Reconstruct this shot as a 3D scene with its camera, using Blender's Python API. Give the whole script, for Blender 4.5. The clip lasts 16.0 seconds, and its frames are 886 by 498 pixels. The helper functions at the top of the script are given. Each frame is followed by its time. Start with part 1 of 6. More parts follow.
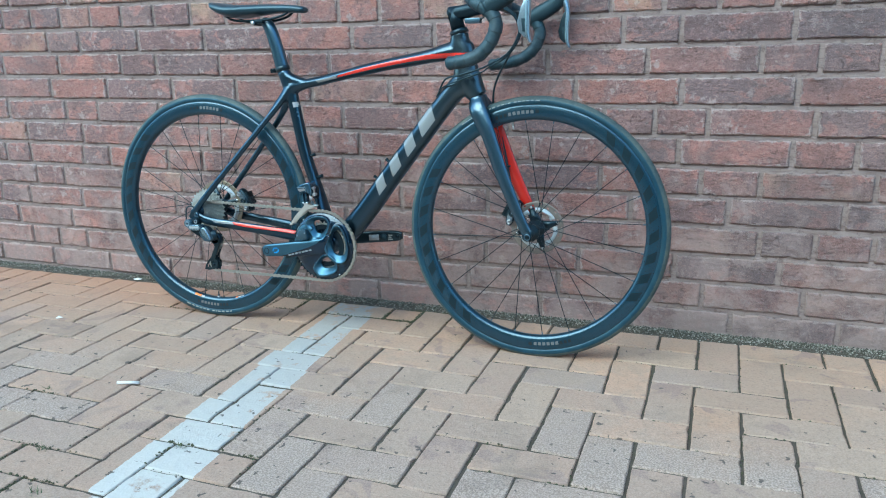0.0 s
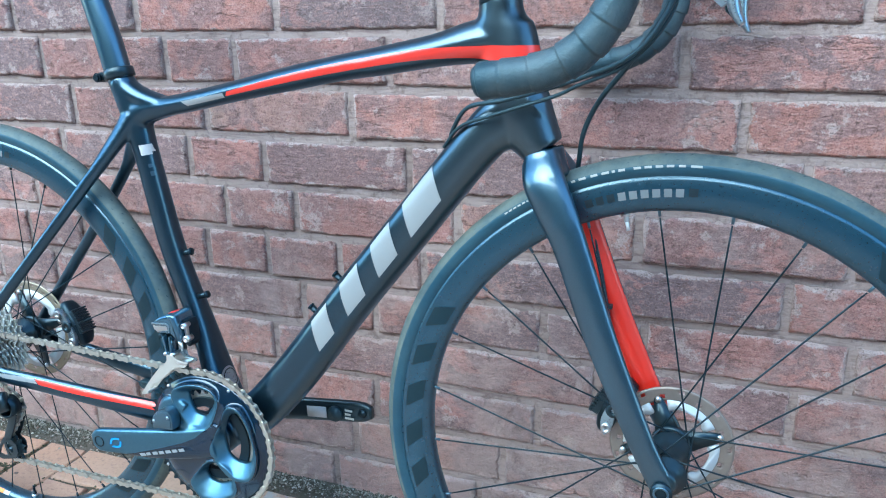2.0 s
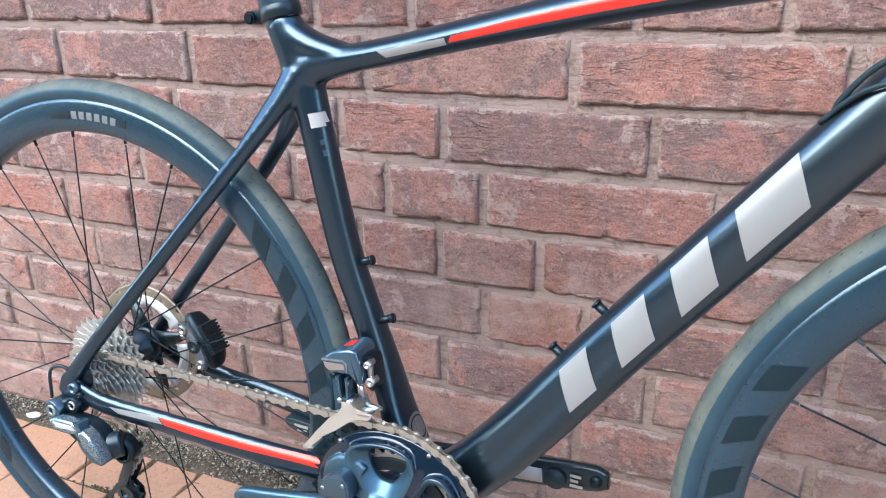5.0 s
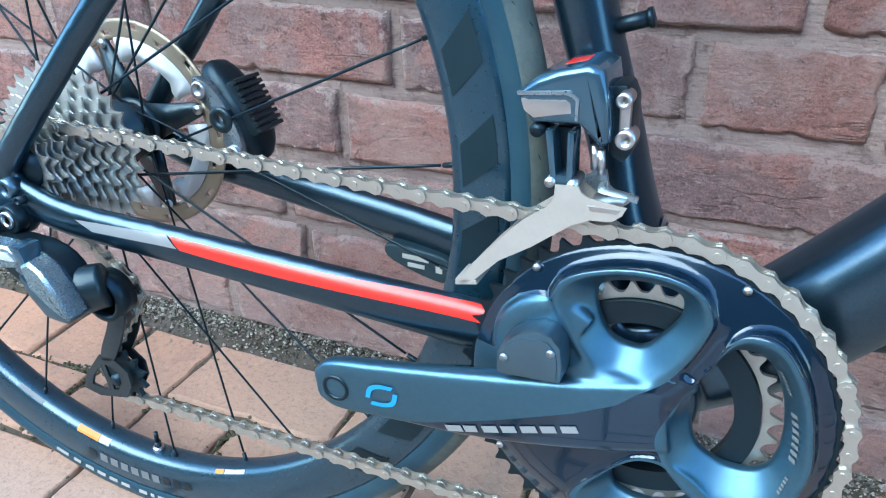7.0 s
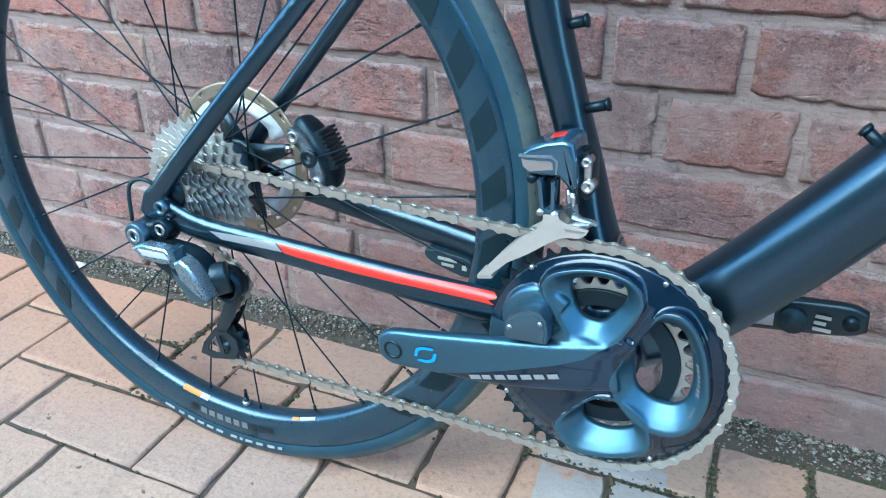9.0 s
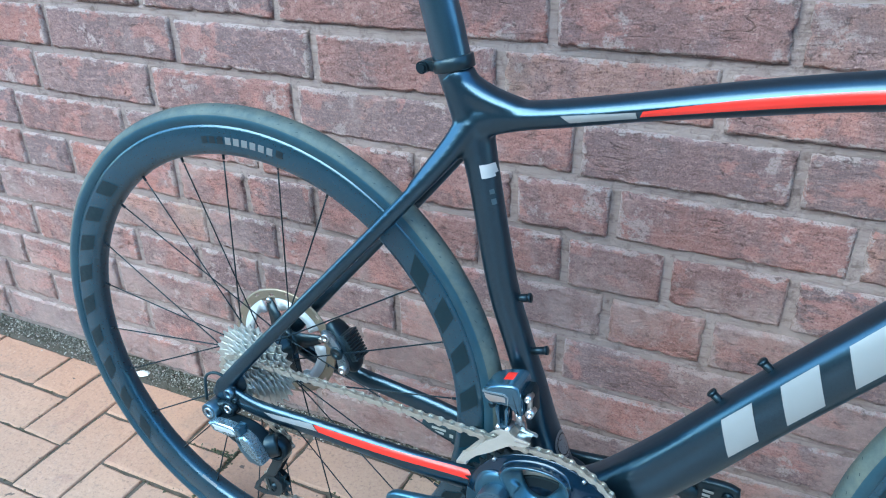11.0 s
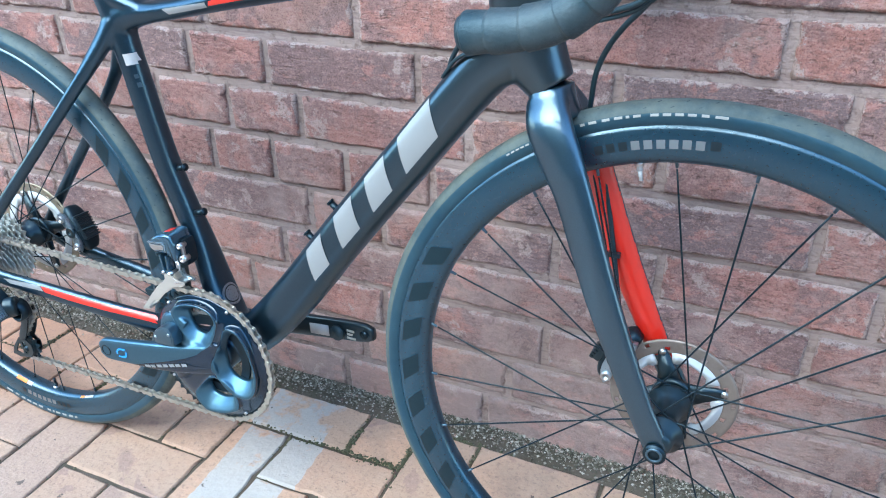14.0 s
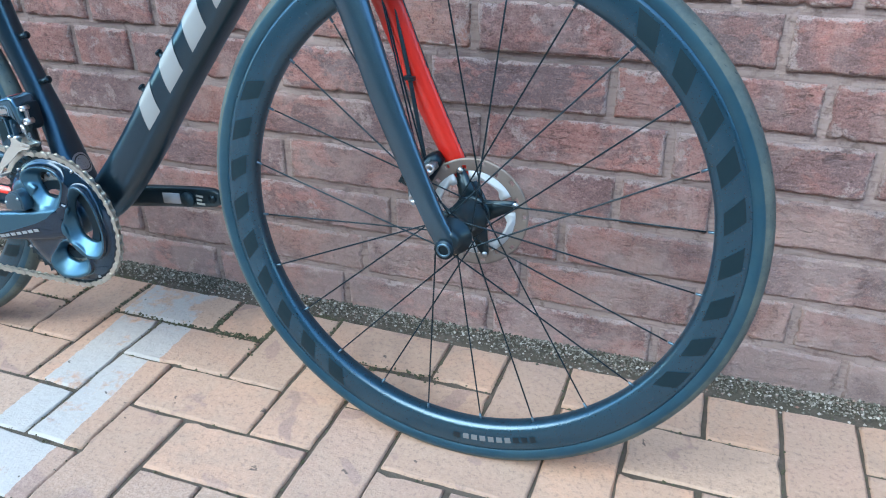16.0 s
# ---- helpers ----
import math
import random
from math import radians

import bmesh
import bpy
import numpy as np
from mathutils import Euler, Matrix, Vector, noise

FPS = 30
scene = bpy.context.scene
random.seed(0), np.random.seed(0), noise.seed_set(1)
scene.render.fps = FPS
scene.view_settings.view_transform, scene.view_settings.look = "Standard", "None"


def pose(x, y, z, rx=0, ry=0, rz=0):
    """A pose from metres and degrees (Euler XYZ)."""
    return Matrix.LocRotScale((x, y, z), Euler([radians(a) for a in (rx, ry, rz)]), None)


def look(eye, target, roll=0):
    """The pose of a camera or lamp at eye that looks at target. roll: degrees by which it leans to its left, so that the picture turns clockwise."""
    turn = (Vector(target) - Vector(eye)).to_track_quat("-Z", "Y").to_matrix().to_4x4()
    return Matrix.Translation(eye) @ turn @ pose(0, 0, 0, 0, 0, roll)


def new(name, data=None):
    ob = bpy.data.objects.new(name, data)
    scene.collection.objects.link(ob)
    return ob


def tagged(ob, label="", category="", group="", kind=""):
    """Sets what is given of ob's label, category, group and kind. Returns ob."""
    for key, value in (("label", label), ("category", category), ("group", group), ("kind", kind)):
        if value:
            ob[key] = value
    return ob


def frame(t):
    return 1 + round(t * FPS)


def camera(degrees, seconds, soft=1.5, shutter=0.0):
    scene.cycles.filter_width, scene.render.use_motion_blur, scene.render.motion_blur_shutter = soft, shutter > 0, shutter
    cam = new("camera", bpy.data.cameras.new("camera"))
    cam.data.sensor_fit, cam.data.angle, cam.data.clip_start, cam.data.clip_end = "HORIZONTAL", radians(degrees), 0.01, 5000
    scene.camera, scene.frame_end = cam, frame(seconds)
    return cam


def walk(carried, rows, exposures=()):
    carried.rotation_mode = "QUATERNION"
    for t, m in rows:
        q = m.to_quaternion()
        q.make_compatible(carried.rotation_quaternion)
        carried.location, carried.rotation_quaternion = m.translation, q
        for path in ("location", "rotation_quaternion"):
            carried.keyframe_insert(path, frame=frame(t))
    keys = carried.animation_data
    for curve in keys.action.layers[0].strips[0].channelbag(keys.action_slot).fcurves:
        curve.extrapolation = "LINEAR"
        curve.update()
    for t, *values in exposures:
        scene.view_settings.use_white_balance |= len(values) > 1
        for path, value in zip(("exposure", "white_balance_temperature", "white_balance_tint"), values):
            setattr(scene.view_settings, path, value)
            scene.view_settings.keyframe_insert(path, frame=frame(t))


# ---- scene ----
cam = camera(61.2, 16.0, soft=1.1)
PATH = [
    (0, (1.221, -2.096, 0.794), (0.541, -0.288, 0.276), -1.3),
    (0.5, (1.147, -1.897, 0.791), (0.478, -0.089, 0.259), -1.3),
    (1, (1.045, -1.622, 0.818), (0.376, 0.185, 0.281), -1.2),
    (1.5, (0.924, -1.306, 0.835), (0.247, 0.491, 0.276), -1.3),
    (2, (0.809, -1.027, 0.808), (0.131, 0.762, 0.223), -1.1),
    (2.5, (0.719, -0.815, 0.77), (0.021, 0.96, 0.167), -1.1),
    (3, (0.679, -0.728, 0.808), (-0.039, 1.034, 0.19), -1.4),
    (3.5, (0.649, -0.728, 0.838), (-0.086, 1.025, 0.215), -1.4),
    (4, (0.597, -0.76, 0.821), (-0.151, 0.986, 0.196), -1.5),
    (4.5, (0.542, -0.798, 0.802), (-0.226, 0.937, 0.171), -1.5),
    (5, (0.492, -0.835, 0.777), (-0.292, 0.871, 0.089), -1.5),
    (5.2, (0.468, -0.849, 0.762), (-0.319, 0.838, 0.03), -1.7),
    (7.3, (0.196, -0.602, 0.517), (-0.454, 0.928, -0.403), -0.7),
    (7.5, (0.199, -0.604, 0.519), (-0.452, 0.924, -0.404), -0.7),
    (8, (0.218, -0.635, 0.540), (-0.445, 0.881, -0.395), -0.9),
    (8.2, (0.225, -0.663, 0.552), (-0.436, 0.854, -0.382), -0.8),
    (10.3, (0.311, -0.866, 0.853), (-0.478, 0.713, -0.087), -1.6),
    (10.5, (0.31, -0.856, 0.893), (-0.48, 0.724, -0.044), -1.7),
    (11, (0.348, -0.866, 0.926), (-0.433, 0.719, -0.012), -1.5),
    (11.5, (0.448, -0.864, 0.96), (-0.324, 0.727, 0.026), -1.3),
    (12, (0.587, -0.867, 0.959), (-0.177, 0.726, 0.022), -1.3),
    (12.5, (0.696, -0.88, 0.959), (-0.063, 0.714, 0.019), -1.2),
    (13, (0.75, -0.907, 0.95), (-0.004, 0.688, 0.008), -1.1),
    (13.5, (0.786, -0.923, 0.917), (0.044, 0.677, -0.025), -0.9),
    (14, (0.823, -0.925, 0.875), (0.093, 0.68, -0.069), -0.9),
    (14.5, (0.866, -0.937, 0.828), (0.157, 0.676, -0.118), -0.7),
    (15, (0.921, -0.956, 0.778), (0.237, 0.668, -0.166), -0.7),
    (15.5, (0.996, -0.985, 0.746), (0.344, 0.653, -0.199), -0.8),
    (16, (1.035, -1.016, 0.73), (0.423, 0.637, -0.215), -0.8),
]
EXPOSURES = [(0, 1.84, 5700, -16), (1, 2.02, 5380, -17), (1.5, 2.25, 5300, -15), (2, 2.50, 5500, -11), (2.6, 2.57, 6750, -2), (3, 2.62, 7150, 2), (4, 2.62, 8050, 13), (5, 2.52, 7000, 6), (7.5, 2.47, 5650, -7), (10.5, 2.32, 5430, -12), (12.5, 2.47, 5430, -9), (13.5, 2.55, 5930, -4), (16, 2.28, 5850, -5)]
walk(cam, [(t, look(eye, target, roll)) for t, eye, target, roll in PATH], exposures=EXPOSURES)

# ---------------------------------------------------------------- light: an overcast day in the open
SUN_EL, SUN_AZ = radians(40), radians(205)
sky_world = bpy.data.worlds.new("overcast_sky")
scene.world = sky_world
sky_world.use_nodes = True
wn = sky_world.node_tree
sky_node = wn.nodes.new("ShaderNodeTexSky")
sky_node.sky_type, sky_node.sun_disc = "NISHITA", False
sky_node.sun_elevation, sky_node.sun_rotation = SUN_EL, SUN_AZ
sky_node.air_density, sky_node.dust_density, sky_node.ozone_density = 1.0, 0.6, 3.0
wn.links.new(sky_node.outputs[0], wn.nodes["Background"].inputs[0])
wn.nodes["Background"].inputs[1].default_value = 0.15
sun_data = bpy.data.lights.new("sun", "SUN")
sun_data.energy, sun_data.angle, sun_data.color = 1.25, radians(60), (1.0, 0.93, 0.84)
sun = new("sun", sun_data)
sun_dir = Vector((math.sin(SUN_AZ) * math.cos(SUN_EL), math.cos(SUN_AZ) * math.cos(SUN_EL), math.sin(SUN_EL)))
sun.matrix_world = look(sun_dir * 20, (0, 0, 0))


# ---------------------------------------------------------------- materials
def node_mat(name):
    m = bpy.data.materials.new(name)
    m.use_nodes = True
    nt = m.node_tree
    return m, nt, nt.nodes["Principled BSDF"]


def put(nt, socket, value):
    if hasattr(value, "is_linked"):
        nt.links.new(value, socket)
    else:
        socket.default_value = value


def noise_tex(nt, vec, scale, detail=4.0, rough=0.6, distort=0.0):
    n = nt.nodes.new("ShaderNodeTexNoise")
    nt.links.new(vec, n.inputs["Vector"])
    n.inputs["Scale"].default_value, n.inputs["Detail"].default_value = scale, detail
    n.inputs["Roughness"].default_value, n.inputs["Distortion"].default_value = rough, distort
    return n.outputs["Fac"]


def ramp(nt, fac, stops):
    n = nt.nodes.new("ShaderNodeValToRGB")
    nt.links.new(fac, n.inputs[0])
    els = n.color_ramp.elements
    while len(els) < len(stops):
        els.new(0.5)
    for e, (p, c) in zip(els, stops):
        e.position = p
        e.color = (c, c, c, 1) if isinstance(c, (int, float)) else (*c, 1)
    return n.outputs["Color"]


def mix(nt, fac, a, b, mode="MIX"):
    n = nt.nodes.new("ShaderNodeMix")
    n.data_type, n.blend_type = "RGBA", mode
    put(nt, n.inputs[0], fac)
    for sock, val in ((n.inputs[6], a), (n.inputs[7], b)):
        put(nt, sock, val if hasattr(val, "is_linked") else (*val, 1))
    return n.outputs[2]


def maths(nt, op, a, b=0.0, clamp=False):
    n = nt.nodes.new("ShaderNodeMath")
    n.operation, n.use_clamp = op, clamp
    put(nt, n.inputs[0], a)
    put(nt, n.inputs[1], b)
    return n.outputs[0]


def bump(nt, bsdf, height, strength, distance, normal=None):
    n = nt.nodes.new("ShaderNodeBump")
    n.inputs["Strength"].default_value, n.inputs["Distance"].default_value = strength, distance
    nt.links.new(height, n.inputs["Height"])
    if normal is not None:
        nt.links.new(normal, n.inputs["Normal"])
    nt.links.new(n.outputs[0], bsdf.inputs["Normal"])
    return n.outputs[0]


def place_vec(nt):
    """The place in the world, and the piece's own random number."""
    return nt.nodes.new("ShaderNodeNewGeometry").outputs["Position"]


def shifted(nt, vec, rnd):
    """A place shifted by a random number, so that no two pieces carry the same grain."""
    n = nt.nodes.new("ShaderNodeVectorMath")
    n.operation = "MULTIPLY_ADD"
    comb = nt.nodes.new("ShaderNodeCombineXYZ")
    for k in range(3):
        nt.links.new(rnd, comb.inputs[k])
    nt.links.new(comb.outputs[0], n.inputs[0])
    n.inputs[1].default_value = (37.0, 19.0, 53.0)
    nt.links.new(vec, n.inputs[2])
    return n.outputs[0]


def stretched(nt, vec, sx, sy, sz):
    n = nt.nodes.new("ShaderNodeVectorMath")
    n.operation = "MULTIPLY"
    nt.links.new(vec, n.inputs[0])
    n.inputs[1].default_value = (sx, sy, sz)
    return n.outputs[0]


def brick_material(island):
    m, nt, b = node_mat("fired_brick" + ("_far" if island else ""))
    pos = place_vec(nt)
    if island:
        rnd = nt.nodes.new("ShaderNodeNewGeometry").outputs["Random Per Island"]
    else:
        rnd = nt.nodes.new("ShaderNodeObjectInfo").outputs["Random"]
    v = shifted(nt, pos, rnd)
    tone = ramp(nt, rnd, [(0.0, (0.270, 0.152, 0.136)), (0.12, (0.390, 0.185, 0.148)), (0.24, (0.215, 0.154, 0.156)), (0.36, (0.325, 0.186, 0.164)), (0.48, (0.430, 0.190, 0.140)),
                          (0.60, (0.195, 0.138, 0.142)), (0.72, (0.310, 0.205, 0.188)), (0.84, (0.235, 0.138, 0.132)), (0.93, (0.410, 0.230, 0.180)), (1.0, (0.440, 0.225, 0.165))])
    # fired patches, from orange to plum, that differ within one brick
    patch = noise_tex(nt, v, 11.0, 6.0, 0.62, 0.5)
    col = mix(nt, ramp(nt, patch, [(0.48, 0.0), (0.55, 0.65)]), tone, (0.215, 0.148, 0.148))
    warm = noise_tex(nt, stretched(nt, v, 1.0, 1.0, 1.5), 12.0, 6.0, 0.65, 0.4)
    col = mix(nt, ramp(nt, warm, [(0.545, 0.0), (0.585, 0.6)]), col, (0.500, 0.225, 0.172))
    # crumbled, dragged skin
    streak = noise_tex(nt, stretched(nt, v, 70.0, 70.0, 190.0), 1.0, 6.0, 0.76)
    crumb = noise_tex(nt, stretched(nt, v, 62.0, 62.0, 80.0), 1.0, 8.0, 0.76)
    col = mix(nt, ramp(nt, streak, [(0.35, 0.7), (0.47, 0.0)]), col, (0.165, 0.092, 0.084))
    col = mix(nt, ramp(nt, streak, [(0.53, 0.0), (0.65, 0.6)]), col, (0.500, 0.318, 0.275))
    col = mix(nt, ramp(nt, crumb, [(0.53, 0.0), (0.63, 0.65)]), col, (0.450, 0.262, 0.220))
    # lime bloom, and mortar smeared over the edges
    pale = noise_tex(nt, v, 22.0, 7.0, 0.72)
    col = mix(nt, ramp(nt, pale, [(0.585, 0.0), (0.625, 0.8)]), col, (0.46, 0.352, 0.320))
    if not island:
        sepo = nt.nodes.new("ShaderNodeSeparateXYZ")
        nt.links.new(nt.nodes.new("ShaderNodeTexCoord").outputs["Object"], sepo.inputs[0])
        sepg = nt.nodes.new("ShaderNodeSeparateXYZ")
        nt.links.new(nt.nodes.new("ShaderNodeTexCoord").outputs["Generated"], sepg.inputs[0])
        ends = maths(nt, "SUBTRACT", maths(nt, "MULTIPLY", maths(nt, "ABSOLUTE", maths(nt, "SUBTRACT", sepg.outputs[0], 0.5)), 6.0), 2.0)
        edge = maths(nt, "MAXIMUM", maths(nt, "MULTIPLY", maths(nt, "ABSOLUTE", sepo.outputs[1]), 29.0), ends)
        edge = maths(nt, "ADD", edge, maths(nt, "MULTIPLY", noise_tex(nt, v, 30.0, 7.0, 0.75), 1.3))
        col = mix(nt, ramp(nt, maths(nt, "SUBTRACT", edge, 0.8), [(0.74, 0.0), (0.79, 0.85)]), col, (0.455, 0.362, 0.332))
        chips = maths(nt, "ADD", maths(nt, "MULTIPLY", edge, 0.5), maths(nt, "MULTIPLY", noise_tex(nt, v, 85.0, 5.0, 0.7), 1.0))
        col = mix(nt, ramp(nt, maths(nt, "SUBTRACT", chips, 0.6), [(0.83, 0.0), (0.92, 0.8)]), col, (0.110, 0.070, 0.066))
    buff = noise_tex(nt, v, 6.0, 2.0)
    buff_mask = maths(nt, "MULTIPLY", ramp(nt, buff, [(0.56, 0.0), (0.68, 0.6)]), ramp(nt, rnd, [(0.92, 0.0), (0.94, 1.0)]))
    col = mix(nt, buff_mask, col, (0.46, 0.33, 0.22))
    # pits with their small shadows put into the colour, and soot
    dark = noise_tex(nt, v, 100.0, 5.0, 0.65)
    pits = ramp(nt, dark, [(0.60, 0.0), (0.68, 1.0)])
    col = mix(nt, maths(nt, "MULTIPLY", pits, 0.6), col, (0.080, 0.050, 0.048))
    soot_and_tone = noise_tex(nt, pos, 3.2, 5.0, 0.6)
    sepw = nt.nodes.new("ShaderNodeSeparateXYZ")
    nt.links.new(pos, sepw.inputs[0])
    # greyer and darker towards the right end
    soot_and_tone = maths(nt, "ADD", soot_and_tone, maths(nt, "MULTIPLY", maths(nt, "SUBTRACT", sepw.outputs[0], 0.9, True), 0.16))
    # the foot of the wall darker further along, and lighter brick about the middle
    darker = maths(nt, "MULTIPLY", maths(nt, "SUBTRACT", sepw.outputs[0], 0.80, True), maths(nt, "SUBTRACT", 1.0, maths(nt, "MULTIPLY", sepw.outputs[2], 2.0), True))
    soot_and_tone = maths(nt, "ADD", soot_and_tone, maths(nt, "MULTIPLY", darker, 0.45))
    lighter_mid = maths(nt, "SUBTRACT", 1.0, maths(nt, "MULTIPLY", maths(nt, "ABSOLUTE", maths(nt, "SUBTRACT", sepw.outputs[0], 0.0)), 2.4), True)
    lighter_mid = maths(nt, "MULTIPLY", lighter_mid, maths(nt, "SUBTRACT", 1.25, maths(nt, "MULTIPLY", sepw.outputs[2], 1.5), True))
    soot_and_tone = maths(nt, "SUBTRACT", soot_and_tone, maths(nt, "MULTIPLY", lighter_mid, 0.12))
    # a patch of darker, red-brown brick
    reach_x, reach_z = maths(nt, "ABSOLUTE", maths(nt, "SUBTRACT", sepw.outputs[0], 0.26)), maths(nt, "ABSOLUTE", maths(nt, "SUBTRACT", sepw.outputs[2], 0.38))
    red_patch = maths(nt, "SUBTRACT", 1.0, maths(nt, "ADD", maths(nt, "MULTIPLY", reach_x, 3.6), maths(nt, "MULTIPLY", reach_z, 4.5)), True)
    col = mix(nt, maths(nt, "MULTIPLY", red_patch, 0.62), col, (0.205, 0.092, 0.066))
    col = mix(nt, maths(nt, "MULTIPLY", lighter_mid, 0.14), col, (0.460, 0.262, 0.210))
    col = mix(nt, ramp(nt, soot_and_tone, [(0.50, 0.0), (0.70, 0.6)]), col, (0.125, 0.100, 0.102))
    # thin creases and drag cracks from the mould
    fold = noise_tex(nt, stretched(nt, v, 7.0, 7.0, 34.0), 1.0, 4.0, 0.55, 0.3)
    crease = ramp(nt, maths(nt, "ABSOLUTE", maths(nt, "SUBTRACT", fold, 0.5)), [(0.003, 0.55), (0.012, 0.0)])
    crease = maths(nt, "MULTIPLY", crease, ramp(nt, noise_tex(nt, v, 13.0, 2.0), [(0.52, 0.0), (0.60, 1.0)]))
    col = mix(nt, crease, col, (0.075, 0.046, 0.043))
    # coarse sand on the skin
    sand = noise_tex(nt, v, 420.0, 2.0, 0.8)
    col = mix(nt, ramp(nt, sand, [(0.34, 0.55), (0.47, 0.0)]), col, (0.095, 0.058, 0.052))
    col = mix(nt, ramp(nt, sand, [(0.57, 0.0), (0.72, 0.42)]), col, (0.54, 0.345, 0.285))
    # salts drawn up from the ground
    salt = maths(nt, "SUBTRACT", noise_tex(nt, pos, 7.0, 6.0, 0.7, 0.4), maths(nt, "MULTIPLY", sepw.outputs[2], 0.35))
    col = mix(nt, ramp(nt, salt, [(0.35, 0.0), (0.52, 0.5)]), col, (0.46, 0.345, 0.305))
    hsv = nt.nodes.new("ShaderNodeHueSaturation")
    hsv.inputs["Hue"].default_value = 0.494
    hsv.inputs["Saturation"].default_value, hsv.inputs["Value"].default_value = 0.93, 1.22
    nt.links.new(col, hsv.inputs["Color"])
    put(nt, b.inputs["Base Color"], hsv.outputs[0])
    b.inputs["Roughness"].default_value = 0.9
    b.inputs["Specular IOR Level"].default_value = 0.3
    grain = noise_tex(nt, v, 230.0, 6.0, 0.75)
    h = maths(nt, "ADD", maths(nt, "MULTIPLY", grain, 0.35), maths(nt, "MULTIPLY", crumb, 2.0))
    h = maths(nt, "ADD", h, maths(nt, "MULTIPLY", streak, 0.7))
    h = maths(nt, "SUBTRACT", h, maths(nt, "MULTIPLY", pits, 0.7))
    h = maths(nt, "SUBTRACT", h, maths(nt, "MULTIPLY", crease, 0.8))
    bump(nt, b, h, 1.0, 0.0060)
    return m


def mortar_material():
    m, nt, b = node_mat("mortar")
    pos = place_vec(nt)
    big, small = noise_tex(nt, pos, 5.0, 4.0), noise_tex(nt, pos, 60.0, 6.0, 0.7)
    drag = noise_tex(nt, stretched(nt, pos, 14.0, 14.0, 130.0), 1.0, 5.0, 0.65)
    col = mix(nt, big, (0.248, 0.190, 0.176), (0.352, 0.279, 0.261))
    col = mix(nt, ramp(nt, drag, [(0.36, 0.6), (0.5, 0.0)]), col, (0.17, 0.115, 0.108))
    col = mix(nt, ramp(nt, small, [(0.34, 0.7), (0.46, 0.0)]), col, (0.12, 0.082, 0.077))
    put(nt, b.inputs["Base Color"], col)
    b.inputs["Roughness"].default_value = 0.95
    h = maths(nt, "ADD", maths(nt, "ADD", small, drag), noise_tex(nt, pos, 220.0, 4.0))
    bump(nt, b, h, 1.0, 0.0028)
    return m


def paver_material(island):
    """Worn buff and pink clinker pavers, with a white painted line across them, square to the wall."""
    m, nt, b = node_mat("clay_paver" + ("_far" if island else ""))
    pos = place_vec(nt)
    if island:
        rnd = nt.nodes.new("ShaderNodeNewGeometry").outputs["Random Per Island"]
    else:
        rnd = nt.nodes.new("ShaderNodeObjectInfo").outputs["Random"]
    v = shifted(nt, pos, rnd)
    tone = ramp(nt, rnd, [(0.0, (0.42, 0.266, 0.180)), (0.2, (0.35, 0.240, 0.178)), (0.4, (0.47, 0.290, 0.194)), (0.6, (0.33, 0.230, 0.180)), (0.8, (0.42, 0.292, 0.208)), (1.0, (0.39, 0.247, 0.174))])
    wear = noise_tex(nt, v, 14.0, 4.0, 0.6, 0.5)
    col = mix(nt, ramp(nt, wear, [(0.42, 0.0), (0.62, 0.7)]), tone, (0.37, 0.26, 0.19))
    plum = noise_tex(nt, v, 9.0, 3.0, 0.5, 0.8)
    col = mix(nt, ramp(nt, plum, [(0.61, 0.0), (0.64, 0.65)]), col, (0.26, 0.172, 0.146))
    warm_x = nt.nodes.new("ShaderNodeSeparateXYZ")
    nt.links.new(pos, warm_x.inputs[0])
    # redder pavers at one end by the wall
    redder_end = maths(nt, "MULTIPLY", maths(nt, "MULTIPLY", warm_x.outputs[0], -2.0, True), maths(nt, "ADD", 1.0, maths(nt, "MULTIPLY", warm_x.outputs[1], 2.2), True))
    col = mix(nt, maths(nt, "MULTIPLY", redder_end, 1.0), col, (0.400, 0.212, 0.132))
    fine = noise_tex(nt, pos, 150.0, 5.0, 0.7)
    col = mix(nt, ramp(nt, fine, [(0.36, 0.55), (0.48, 0.0)]), col, (0.20, 0.145, 0.115))
    col = mix(nt, ramp(nt, fine, [(0.58, 0.0), (0.70, 0.22)]), col, (0.60, 0.46, 0.37))
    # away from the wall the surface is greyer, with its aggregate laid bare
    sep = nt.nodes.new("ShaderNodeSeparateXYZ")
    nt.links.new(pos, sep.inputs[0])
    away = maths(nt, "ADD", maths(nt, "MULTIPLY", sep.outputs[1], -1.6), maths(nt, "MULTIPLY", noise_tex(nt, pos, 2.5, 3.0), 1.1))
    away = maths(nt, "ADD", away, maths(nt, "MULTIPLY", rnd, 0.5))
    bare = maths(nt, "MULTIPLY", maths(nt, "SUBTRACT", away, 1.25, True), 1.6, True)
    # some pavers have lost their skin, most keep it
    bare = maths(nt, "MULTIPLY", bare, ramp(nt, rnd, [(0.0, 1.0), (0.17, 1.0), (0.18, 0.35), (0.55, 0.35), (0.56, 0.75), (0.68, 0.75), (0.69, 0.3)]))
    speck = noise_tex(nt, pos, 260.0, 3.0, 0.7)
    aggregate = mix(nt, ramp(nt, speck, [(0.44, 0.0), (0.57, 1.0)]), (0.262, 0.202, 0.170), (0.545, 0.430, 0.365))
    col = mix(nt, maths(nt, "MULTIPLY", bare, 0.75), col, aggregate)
    stain = noise_tex(nt, pos, 4.5, 5.0, 0.65, 0.6)
    col = mix(nt, ramp(nt, stain, [(0.56, 0.0), (0.68, 0.4)]), col, (0.20, 0.150, 0.120))
